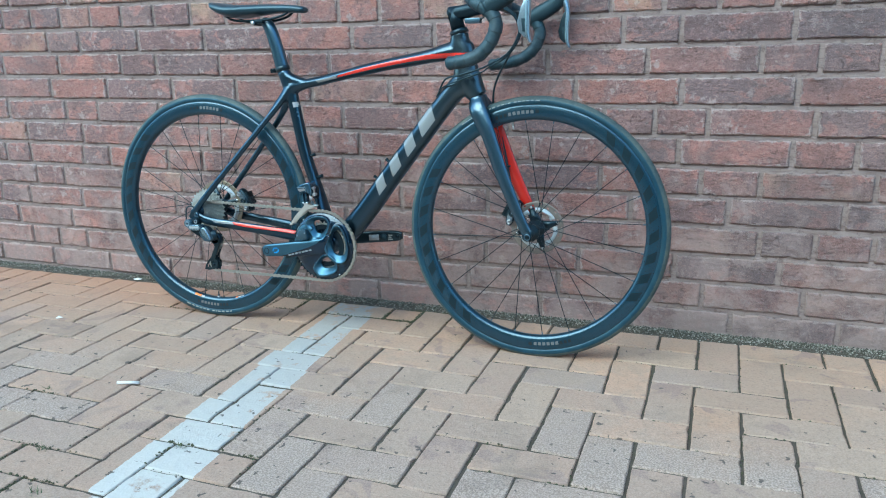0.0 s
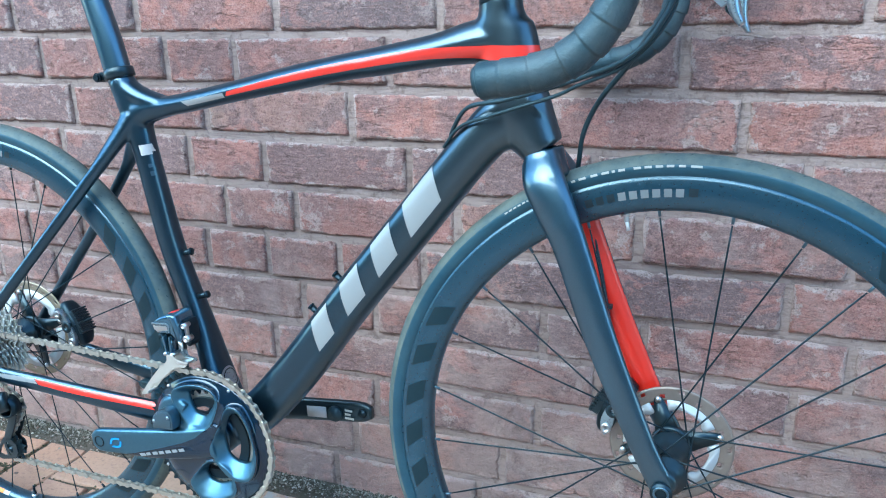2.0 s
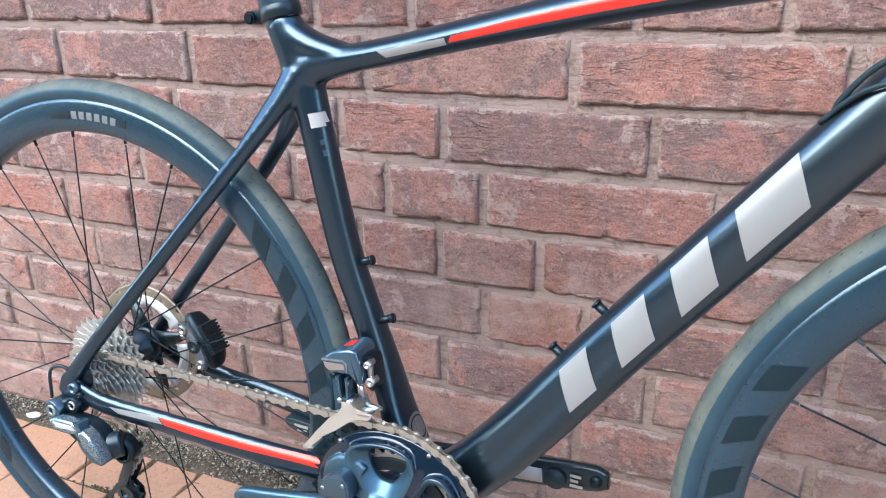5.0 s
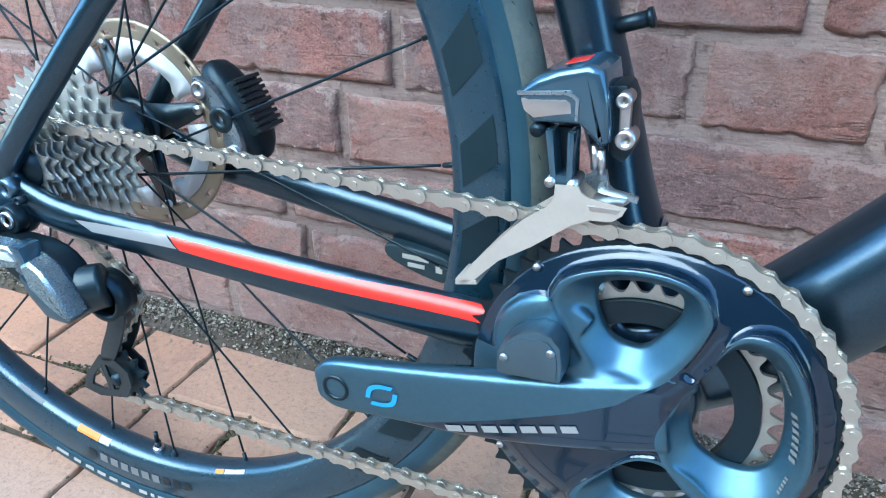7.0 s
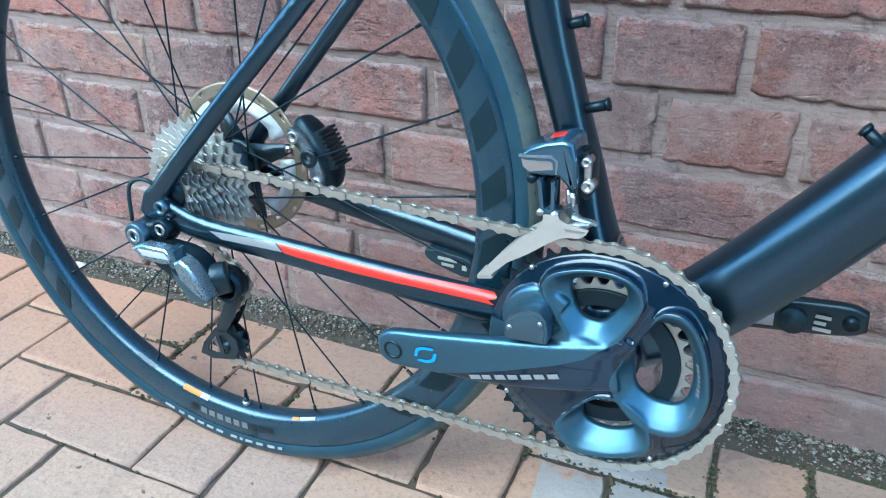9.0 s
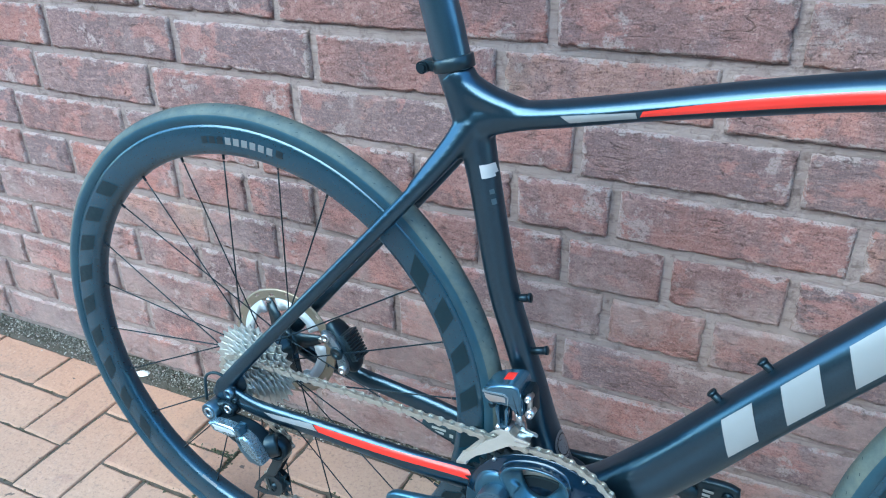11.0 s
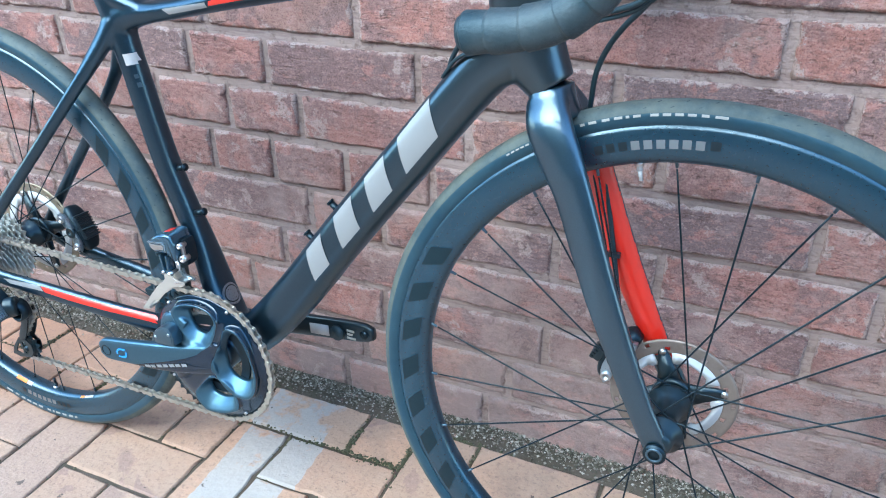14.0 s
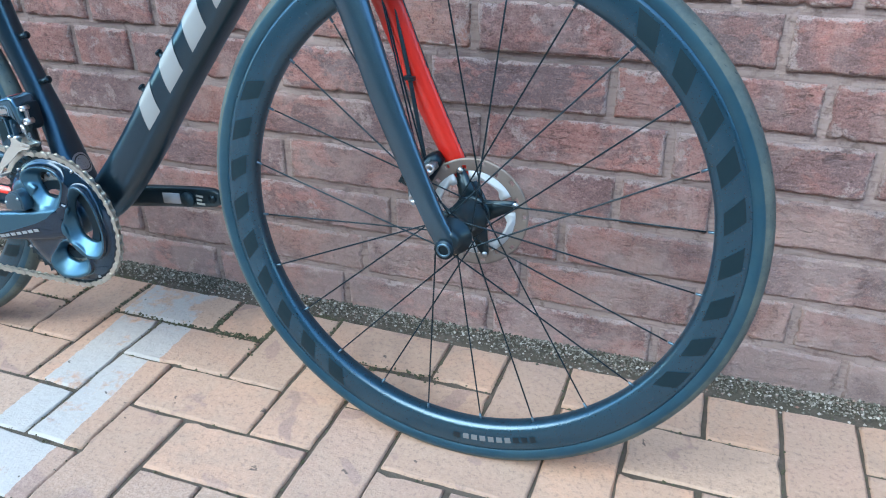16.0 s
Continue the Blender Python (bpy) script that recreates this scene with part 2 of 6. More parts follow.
    # the painted line
    y_out = maths(nt, "MULTIPLY", sep.outputs[1], -1.0)
    ragged = maths(nt, "MULTIPLY", maths(nt, "SUBTRACT", noise_tex(nt, pos, 60.0, 4.0), 0.5), 0.010)
    # pavers lifted and laid again no longer line up
    slip = maths(nt, "SINE", maths(nt, "MULTIPLY", rnd, 91.0))
    ragged = maths(nt, "ADD", ragged, maths(nt, "MULTIPLY", slip, 0.012))
    left = maths(nt, "ADD", maths(nt, "ADD", maths(nt, "MULTIPLY", y_out, 0.05), 0.088), ragged)
    right = maths(nt, "ADD", maths(nt, "ADD", maths(nt, "MULTIPLY", y_out, 0.06), 0.228), ragged)
    inside = maths(nt, "MULTIPLY", maths(nt, "GREATER_THAN", sep.outputs[0], left), maths(nt, "LESS_THAN", sep.outputs[0], right))
    worn = maths(nt, "ADD", noise_tex(nt, pos, 14.0, 6.0, 0.7), maths(nt, "MULTIPLY", rnd, 0.12))
    # trodden thin beside the wall
    paint = maths(nt, "MULTIPLY", inside, ramp(nt, maths(nt, "ADD", worn, maths(nt, "MINIMUM", maths(nt, "SUBTRACT", y_out, 0.24), 0.02)), [(0.40, 0.0), (0.49, 0.92)]))
    # the paint is darker near the wall and lighter further out
    paint_tone = maths(nt, "ADD", maths(nt, "MULTIPLY", fine, 0.4), maths(nt, "MULTIPLY", maths(nt, "SUBTRACT", y_out, 0.35), 0.8), True)
    col = mix(nt, paint, col, mix(nt, paint_tone, (0.335, 0.326, 0.312), (0.600, 0.575, 0.535)))
    # trodden-in dirt and old chewing gum
    spots = maths(nt, "ADD", noise_tex(nt, pos, 36.0, 3.0, 0.5, 0.3), maths(nt, "MINIMUM", maths(nt, "MULTIPLY", maths(nt, "SUBTRACT", y_out, 0.65), 0.12), 0.0))
    col = mix(nt, ramp(nt, spots, [(0.662, 0.0), (0.680, 0.85)]), col, (0.075, 0.060, 0.052))
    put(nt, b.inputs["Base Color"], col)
    b.inputs["Roughness"].default_value = 0.85
    h = maths(nt, "ADD", maths(nt, "MULTIPLY", speck, maths(nt, "ADD", maths(nt, "MULTIPLY", bare, 0.8), 0.25)), noise_tex(nt, v, 40.0, 4.0))
    bump(nt, b, h, 0.9, 0.0028)
    return m


def simple_mat(name, base, rough, metal=0.0, coat=0.0, vary=0.25, scale=40.0, bump_h=0.0, bump_scale=200.0, dust=None, spec=0.5, tint=None, front_sheen=None, coat_ior=1.5, coat_rough=0.06):
    """A surface with grain, faint blotches and, where asked, a film of dust."""
    m, nt, b = node_mat(name)
    co = nt.nodes.new("ShaderNodeTexCoord").outputs["Object"]
    n1, n2 = noise_tex(nt, co, scale, 4.0), noise_tex(nt, co, scale * 6, 3.0)
    col = mix(nt, n1, tuple(c * (1 - vary) for c in base), tuple(min(1, c * (1 + vary)) for c in base))
    if dust:
        mask = ramp(nt, noise_tex(nt, co, 18.0, 6.0, 0.7), [(0.42, 0.0), (0.75, dust[1])])
        col = mix(nt, mask, col, dust[0])
    # sheen put into the base colour, growing along x
    if front_sheen:
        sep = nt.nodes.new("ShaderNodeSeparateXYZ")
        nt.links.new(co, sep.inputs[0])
        col = mix(nt, ramp(nt, maths(nt, "ADD", sep.outputs[0], 0.5), [(0.70, 0.0), (0.93, 1.0)]), col, front_sheen)
    put(nt, b.inputs["Base Color"], col)
    put(nt, b.inputs["Roughness"], ramp(nt, n2, [(0.2, max(0.02, rough * 0.8)), (0.8, min(1.0, rough * 1.2))]))
    b.inputs["Metallic"].default_value, b.inputs["Coat Weight"].default_value = metal, coat
    b.inputs["Coat Roughness"].default_value = coat_rough
    b.inputs["Specular IOR Level"].default_value = spec
    b.inputs["Coat IOR"].default_value = coat_ior
    if tint:
        b.inputs["Specular Tint"].default_value = (*tint, 1)
        b.inputs["Coat Tint"].default_value = (*tint, 1)
    if bump_h:
        bump(nt, b, noise_tex(nt, co, bump_scale, 4.0), 0.6, bump_h)
    return m


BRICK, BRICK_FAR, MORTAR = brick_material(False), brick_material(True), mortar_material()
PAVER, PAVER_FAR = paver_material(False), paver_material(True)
SAND = simple_mat("joint_dirt", (0.080, 0.064, 0.050), 0.97, vary=0.6, scale=40.0, bump_h=0.004, bump_scale=150.0, dust=((0.045, 0.044, 0.024), 0.7))
def grit_material():
    m, nt, b = node_mat("mossy_grit")
    rnd = nt.nodes.new("ShaderNodeNewGeometry").outputs["Random Per Island"]
    col = ramp(nt, rnd, [(0.0, (0.050, 0.045, 0.036)), (0.25, (0.066, 0.062, 0.042)), (0.45, (0.105, 0.096, 0.076)), (0.75, (0.20, 0.185, 0.155)), (0.95, (0.42, 0.39, 0.34)), (1.0, (0.20, 0.11, 0.085))])
    put(nt, b.inputs["Base Color"], col)
    b.inputs["Roughness"].default_value = 0.95
    return m


GRIT = grit_material()
MOSS = simple_mat("joint_moss", (0.058, 0.062, 0.030), 0.95, vary=0.6, scale=9.0, dust=((0.095, 0.075, 0.055), 0.7))
SHEEN, TEAL = (0.62, 0.86, 1.0), (0.45, 0.82, 1.0)
# metallic anthracite paint; its angle sheen is put into the colour, lighter towards the head tube
CARBON = simple_mat("anthracite_frame_paint", (0.042, 0.070, 0.094), 0.31, metal=0.92, coat=0.6, vary=0.3, scale=900.0, tint=(0.54, 0.83, 1.0), coat_ior=1.55, coat_rough=0.19, front_sheen=(0.082, 0.098, 0.108))
# the same paint, lightened for the sheen on fork and seat post
LIT_PAINT = simple_mat("anthracite_lit_paint", (0.080, 0.104, 0.123), 0.36, metal=0.9, coat=1.0, vary=0.2, scale=900.0, tint=(0.54, 0.83, 1.0), coat_ior=1.6, coat_rough=0.18)
RED = simple_mat("red_paint", (0.58, 0.016, 0.008), 0.4, coat=0.8, vary=0.05, coat_ior=1.5, coat_rough=0.2)
SILVER_INK = simple_mat("silver_ink", (0.240, 0.258, 0.268), 0.4, metal=0.2, coat=0.3, vary=0.05)
RIM = simple_mat("satin_rim", (0.011, 0.033, 0.050), 0.30, metal=0.3, coat=0.7, coat_ior=1.7, coat_rough=0.27, vary=0.15, scale=60.0, dust=((0.03, 0.055, 0.07), 0.25), spec=0.8, tint=TEAL)
GLOSS_BLACK = simple_mat("gloss_black_print", (0.007, 0.012, 0.016), 0.42, vary=0.1, tint=SHEEN)
RIM_PRINT = simple_mat("dark_rim_print", (0.006, 0.015, 0.021), 0.5, vary=0.1, spec=0.35, tint=SHEEN)
GREY_PRINT = simple_mat("grey_print", (0.13, 0.15, 0.16), 0.5, vary=0.1)
WHITE_PRINT = simple_mat("white_print", (0.31, 0.32, 0.30), 0.5, vary=0.1)
TYRE = simple_mat("dusty_tyre_rubber", (0.012, 0.035, 0.053), 0.45, coat=0.5, coat_rough=0.35, vary=0.3, scale=50.0, bump_h=0.0004, dust=((0.05, 0.075, 0.08), 0.5), tint=TEAL)
TREAD = simple_mat("worn_tread_rubber", (0.048, 0.064, 0.066), 0.6, vary=0.3, scale=80.0, bump_h=0.0006, dust=((0.15, 0.155, 0.12), 0.65), tint=SHEEN)
TAPE = simple_mat("bar_tape", (0.012, 0.030, 0.042), 0.5, vary=0.25, scale=70.0, bump_h=0.0009, bump_scale=420.0, dust=((0.15, 0.165, 0.165), 0.38), tint=SHEEN)
RUBBER = simple_mat("black_rubber", (0.013, 0.026, 0.034), 0.5, vary=0.2, tint=SHEEN)
SADDLE_SKIN = simple_mat("satin_saddle_skin", (0.022, 0.046, 0.060), 0.36, vary=0.2, coat=0.3, coat_rough=0.3, tint=SHEEN)
PLASTIC = simple_mat("black_plastic", (0.008, 0.014, 0.018), 0.34, vary=0.2, coat=0.15, tint=SHEEN)
BLACK_METAL = simple_mat("black_anodised_metal", (0.014, 0.023, 0.031), 0.35, metal=0.6, vary=0.2, tint=SHEEN)
def crank_material():
    """Satin blue-grey round the openings and along the arm, gloss navy on the rest of the face."""
    m, nt, b = node_mat("two_tone_crank_finish")
    at = nt.nodes.new("ShaderNodeAttribute")
    at.attribute_name = "finish"
    satin = ramp(nt, at.outputs["Fac"], [(0.47, 0.0), (0.53, 1.0)])
    co = nt.nodes.new("ShaderNodeTexCoord").outputs["Object"]
    grain = noise_tex(nt, co, 300.0, 3.0)
    blue = mix(nt, grain, (0.061, 0.132, 0.190), (0.079, 0.160, 0.226))
    put(nt, b.inputs["Base Color"], mix(nt, satin, (0.007, 0.018, 0.034), blue))
    put(nt, b.inputs["Metallic"], maths(nt, "ADD", maths(nt, "MULTIPLY", satin, 0.5), 0.35))
    put(nt, b.inputs["Roughness"], maths(nt, "ADD", maths(nt, "MULTIPLY", satin, 0.22), 0.16))
    put(nt, b.inputs["Coat Weight"], maths(nt, "SUBTRACT", 0.7, maths(nt, "MULTIPLY", satin, 0.7)))
    b.inputs["Coat Tint"].default_value = (*SHEEN, 1)
    return m


CRANK = crank_material()
ANODISED = simple_mat("dark_anodised_alloy", (0.095, 0.155, 0.205), 0.34, metal=0.85, vary=0.1, scale=90.0)
NAVY_GLOSS = simple_mat("navy_black_gloss", (0.075, 0.118, 0.152), 0.20, metal=0.6, coat=0.8, vary=0.1, tint=SHEEN)
LINK_BLUE = simple_mat("blue_grey_link_paint", (0.235, 0.315, 0.365), 0.28, metal=0.8, vary=0.12, scale=90.0, tint=SHEEN)
PALE_ALLOY = simple_mat("pale_blue_grey_alloy", (0.30, 0.38, 0.44), 0.30, metal=0.9, vary=0.1, scale=90.0)
ALLOY = simple_mat("brushed_alloy", (0.55, 0.56, 0.57), 0.32, metal=1.0, vary=0.12, scale=90.0)
STEEL = simple_mat("worn_steel", (0.42, 0.44, 0.42), 0.42, metal=0.85, vary=0.2, scale=120.0, dust=((0.14, 0.11, 0.08), 0.45))
ROTOR = simple_mat("brake_disc_steel", (0.28, 0.245, 0.190), 0.5, metal=0.7, vary=0.2, scale=60.0)
ROTOR_DULL = simple_mat("dull_disc_steel", (0.215, 0.185, 0.165), 0.5, metal=0.6, vary=0.25, scale=60.0)
CAGE_STEEL = simple_mat("bead_blasted_steel", (0.40, 0.375, 0.34), 0.55, metal=0.45, vary=0.12, scale=80.0)
CASSETTE = simple_mat("nickel_sprocket_steel", (0.56, 0.59, 0.58), 0.42, metal=0.9, vary=0.2, scale=120.0, dust=((0.10, 0.09, 0.075), 0.3))
CHAIN = simple_mat("nickel_chain_plate", (0.50, 0.50, 0.46), 0.34, metal=0.85, vary=0.15, scale=120.0, dust=((0.16, 0.13, 0.10), 0.25))
FIN = simple_mat("bright_alloy_fin", (0.44, 0.475, 0.50), 0.5, metal=0.15, vary=0.05)
WHITE = simple_mat("white_sticker", (0.40, 0.41, 0.42), 0.5, vary=0.06)
ORANGE = simple_mat("orange_sticker", (0.80, 0.22, 0.03), 0.5, vary=0.05)
BLUE = simple_mat("blue_print", (0.03, 0.25, 0.62), 0.4, vary=0.05)
# for the unseen wall that darkens reflections
UNSEEN_FRONT = simple_mat("dark_unseen_front", (0.075, 0.062, 0.056), 0.9, vary=0.4, scale=2.0)
LEAF = simple_mat("weed_leaf", (0.075, 0.095, 0.040), 0.7, vary=0.4, scale=60.0)
PAPER = simple_mat("dirty_paper", (0.72, 0.70, 0.66), 0.9, vary=0.2)


# ---------------------------------------------------------------- mesh tools
def part(name, bm, material, parent, label="", smooth=True, angle=35.0):
    """One mesh object under a thing or a part."""
    me = bpy.data.meshes.new(name)
    if angle < 180:
        for e in bm.edges:
            if len(e.link_faces) == 2 and e.calc_face_angle(0.0) > radians(angle):
                e.smooth = False
    for f in bm.faces:
        f.smooth = smooth
    bm.to_mesh(me)
    bm.free()
    mats = material if isinstance(material, (list, tuple)) else [material]
    for mt in mats:
        me.materials.append(mt)
    ob = new(name, me)
    ob.parent = parent
    return tagged(ob, label)


def spline(rows, per=6):
    """Catmull-Rom through rows of numbers, with this many steps between each two."""
    p = [np.array(r, float) for r in rows]
    p = [2 * p[0] - p[1]] + p + [2 * p[-1] - p[-2]]
    out = []
    for a, b, c, d in zip(p, p[1:], p[2:], p[3:]):
        for k in range(per):
            t = k / per
            out.append(0.5 * (2 * b + (c - a) * t + (2 * a - 5 * b + 4 * c - d) * t * t + (3 * b - 3 * c + d - a) * t ** 3))
    return out + [p[-2]]


def sweep(bm, rows, n=16, ref=(0, 1, 0), per=6, square=2.0, mat=None):
    """A tube through rows of x, y, z, depth, width (half-sizes); width lies along ref, depth across it. square above 2 flattens its sides."""
    st = spline(rows, per) if per > 1 else [np.array(r, float) for r in rows]
    ref = np.array(ref, float)
    rings = []
    for k, s in enumerate(st):
        t = st[min(k + 1, len(st) - 1)][:3] - st[max(k - 1, 0)][:3]
        t /= np.linalg.norm(t) + 1e-9
        side = ref - (ref @ t) * t
        side /= np.linalg.norm(side) + 1e-9
        up = np.cross(t, side)
        ring = []
        for j in range(n):
            a = 2 * math.pi * j / n
            c, q = math.cos(a), math.sin(a)
            c, q = math.copysign(abs(c) ** (2 / square), c), math.copysign(abs(q) ** (2 / square), q)
            ring.append(bm.verts.new(s[:3] + side * c * s[4] + up * q * s[3]))
        rings.append(ring)
    faces = []
    for a, b in zip(rings, rings[1:]):
        for j in range(n):
            faces.append(bm.faces.new((a[j], a[(j + 1) % n], b[(j + 1) % n], b[j])))
    faces.append(bm.faces.new(rings[0][::-1]))
    faces.append(bm.faces.new(rings[-1]))
    if mat is not None:
        for f in faces:
            f.material_index = mat
    return faces


def round_tube(bm, pts, r, n=10, per=6, ref=(0, 0, 1)):
    return sweep(bm, [(*p, r, r) for p in pts], n=n, ref=ref, per=per)


def revolve(bm, profile, centre=(0, 0, 0), n=96, closed=True):
    """A profile of (radius, across) turned about the y axis through centre."""
    rings = []
    for k in range(n):
        a = 2 * math.pi * k / n
        rings.append([bm.verts.new((centre[0] + r * math.cos(a), centre[1] + y, centre[2] + r * math.sin(a))) for r, y in profile])
    m = len(profile)
    for k in range(n):
        a, b = rings[k], rings[(k + 1) % n]
        for j in range(m if closed else m - 1):
            bm.faces.new((a[j], a[(j + 1) % m], b[(j + 1) % m], b[j]))
    if not closed:
        bm.faces.new([rings[k][0] for k in range(n)])
        bm.faces.new([rings[k][-1] for k in reversed(range(n))])


def rod(bm, a, b, r0, r1=None, n=12):
    """A straight round bar between two points."""
    d = Vector(b) - Vector(a)
    ref = (0, 0, 1) if abs(d.normalized().z) < 0.9 else (1, 0, 0)
    sweep(bm, [(*a, r0, r0), (*b, r0 if r1 is None else r1, r0 if r1 is None else r1)], n=n, ref=ref, per=1)


def box(bm, centre, size, bevel=0.0, turn=None):
    m = Matrix.Translation(centre) @ (turn.to_4x4() if turn else Matrix()) @ Matrix.Diagonal((*size, 1))
    got = bmesh.ops.create_cube(bm, size=1, matrix=m)
    if bevel:
        edges = list({e for v in got["verts"] for e in v.link_edges})
        bmesh.ops.bevel(bm, geom=edges, offset=bevel, segments=2, affect="EDGES", profile=0.6)


def plate(bm, outline, y0, y1):
    """A flat piece: an outline in x and z, with thickness along y."""
    a = [bm.verts.new((x, y0, z)) for x, z in outline]
    b = [bm.verts.new((x, y1, z)) for x, z in outline]
    n = len(outline)
    bm.faces.new(a)
    bm.faces.new(b[::-1])
    for k in range(n):
        bm.faces.new((a[k], b[k], b[(k + 1) % n], a[(k + 1) % n]))


def arc_points(cx, cz, r, a0, a1, n):
    return [(cx + r * math.cos(radians(a0 + (a1 - a0) * k / n)), cz + r * math.sin(radians(a0 + (a1 - a0) * k / n))) for k in range(n + 1)]


def closed_curve(points, per=6):
    """A smooth closed outline through a few points of x and z."""
    p = [np.array(q, float) for q in points]
    n, out = len(p), []
    for k in range(n):
        a, b, c, d = p[k - 1], p[k], p[(k + 1) % n], p[(k + 2) % n]
        for j in range(per):
            t = j / per
            out.append(0.5 * (2 * b + (c - a) * t + (2 * a - 5 * b + 4 * c - d) * t * t + (3 * b - 3 * c + d - a) * t ** 3))
    return out


def fused(bm, voxel, rounds):
    """Melts overlapping tubes into one skin with rounded joints."""
    me = bpy.data.meshes.new("fused")
    bmesh.ops.recalc_face_normals(bm, faces=bm.faces)
    bm.to_mesh(me)
    bm.free()
    ob = new("fused", me)
    rm = ob.modifiers.new("melt", "REMESH")
    rm.mode, rm.voxel_size = "VOXEL", voxel
    sm = ob.modifiers.new("soften", "SMOOTH")
    sm.factor, sm.iterations = 0.5, rounds
    bpy.context.view_layer.update()
    made = bpy.data.meshes.new_from_object(ob.evaluated_get(bpy.context.evaluated_depsgraph_get()))
    out = bmesh.new()
    out.from_mesh(made)
    bpy.data.objects.remove(ob)
    return out


def decal(name, target, edge_a, edge_b, material, parent, label="", lift=0.0010, across=8, per=12):
    """A film of ink on the near side of a part, between two edges given in x and z, laid down along y."""
    a, b = (spline(e, per) if len(e) > 2 else [np.array(e[0], float) + (np.array(e[1], float) - np.array(e[0], float)) * k / per for k in range(per + 1)] for e in (edge_a, edge_b))
    bm = bmesh.new()
    grid = []
    for p, q in zip(a, b):
        row = []
        for k in range(across + 1):
            x, z = p + (q - p) * k / across
            hit, where, normal, _ = target.ray_cast(Vector((x, -0.2, z)), Vector((0, 1, 0)))
            row.append(bm.verts.new(where + normal * lift) if hit else None)
        grid.append(row)
    for r, s in zip(grid, grid[1:]):
        for k in range(across):
            quad = (r[k], r[k + 1], s[k + 1], s[k])
            if all(quad) and max(v.co.y for v in quad) - min(v.co.y for v in quad) < 0.02:
                bm.faces.new(quad)
    bmesh.ops.recalc_face_normals(bm, faces=bm.faces)
    return part(name, bm, material, parent, label)


def shell(name, outline, y0, y1, bevel, mat, parent, label="", segments=2):
    sbm = bmesh.new()
    plate(sbm, outline, y0, y1)
    bmesh.ops.recalc_face_normals(sbm, faces=sbm.faces)
    bmesh.ops.bevel(sbm, geom=[e for e in sbm.edges if segments == 2 or len({round(v.co.y, 5) for v in e.verts}) == 1], offset=bevel, segments=segments, affect="EDGES", profile=0.6)
    return part(name, sbm, mat, parent, label)


def slab_mesh(name, sx, sy, depth, chamfer, jitter, seed, material, step=0.05):
    """A brick or paver lying face up, its face centred on the origin, with a worn, uneven outline."""
    rng = random.Random(seed)
    hx, hy = sx / 2, sy / 2
    nx, ny = max(2, round(sx / step)), max(2, round(sy / step))
    rim = [(-hx + sx * k / nx, -hy) for k in range(nx)] + [(hx, -hy + sy * k / ny) for k in range(ny)]
    rim += [(hx - sx * k / nx, hy) for k in range(nx)] + [(-hx, hy - sy * k / ny) for k in range(ny)]
    sway = [rng.uniform(0, 6.28) for _ in range(4)]
    def worn(x, y):
        slow = 0.5 + 0.25 * math.sin(x * 41 + sway[0]) + 0.25 * math.sin(x * 97 + y * 53 + sway[1])
        chip = rng.uniform(1.5, 3.2) if rng.random() < 0.05 else abs(rng.gauss(0, 0.45))
        return jitter * (slow + chip)
    rim = [(x * (1 - worn(x, y) / hx), y * (1 - worn(x, y) / hy)) for x, y in rim]
    top = [((abs(x) - chamfer * rng.uniform(0.7, 1.6)) * (1 if x > 0 else -1) if abs(x) > hx - 0.012 else x,
            (abs(y) - chamfer * rng.uniform(0.7, 1.6)) * (1 if y > 0 else -1) if abs(y) > hy - 0.012 else y,
            rng.uniform(-0.0004, 0.0004)) for x, y in rim]
    n = len(rim)
    verts = top + [(x, y, -chamfer * rng.uniform(0.8, 1.3)) for x, y in rim] + [(x, y, -depth) for x, y in rim]
    faces = [tuple(range(n))]
    for lo in (0, n):
        faces += [(lo + k, lo + n + k, lo + n + (k + 1) % n, lo + (k + 1) % n) for k in range(n)]
    me = bpy.data.meshes.new(name)
    me.from_pydata(verts, [], faces)
    me.validate()
    bmt = bmesh.new()
    bmt.from_mesh(me)
    bmesh.ops.recalc_face_normals(bmt, faces=bmt.faces)
    if bmt.faces[:][0].normal.z < 0:
        bmesh.ops.reverse_faces(bmt, faces=bmt.faces)
    for f in bmt.faces:
        f.smooth = abs(f.normal.z) < 0.95
    bmt.to_mesh(me)
    bmt.free()
    me.materials.append(material)
    return me


# ---------------------------------------------------------------- the bicycle; x forward, y to the wall, z up, on the ground under its crank
bike = new("road_bicycle")
bike.matrix_world = pose(0.164, -0.2485, 0, 0, 0, -1.72) @ pose(0, 0, 0, -2.0)
tagged(bike, "anthracite carbon road bicycle with red stripe leaning against the wall", "bicycle")
FRONT, REAR, BB = (0.617, -0.002, 0.336), (-0.389, -0.019, 0.3385), (0.016, 0.0, 0.257)
AFT = Vector((0.018, -0.019, 0.0035))


def aft(x, y, z, *rest):
    """The rear triangle stands a little towards the street: drawn over more and more towards the rear axle."""
    k = min(1.15, max(0.0, (-0.05 - x) / 0.35)) * min(1.0, max(0.0, (0.70 - z) / 0.25))
    return (x + AFT.x * k, y + AFT.y * k, z + AFT.z * k, *rest)


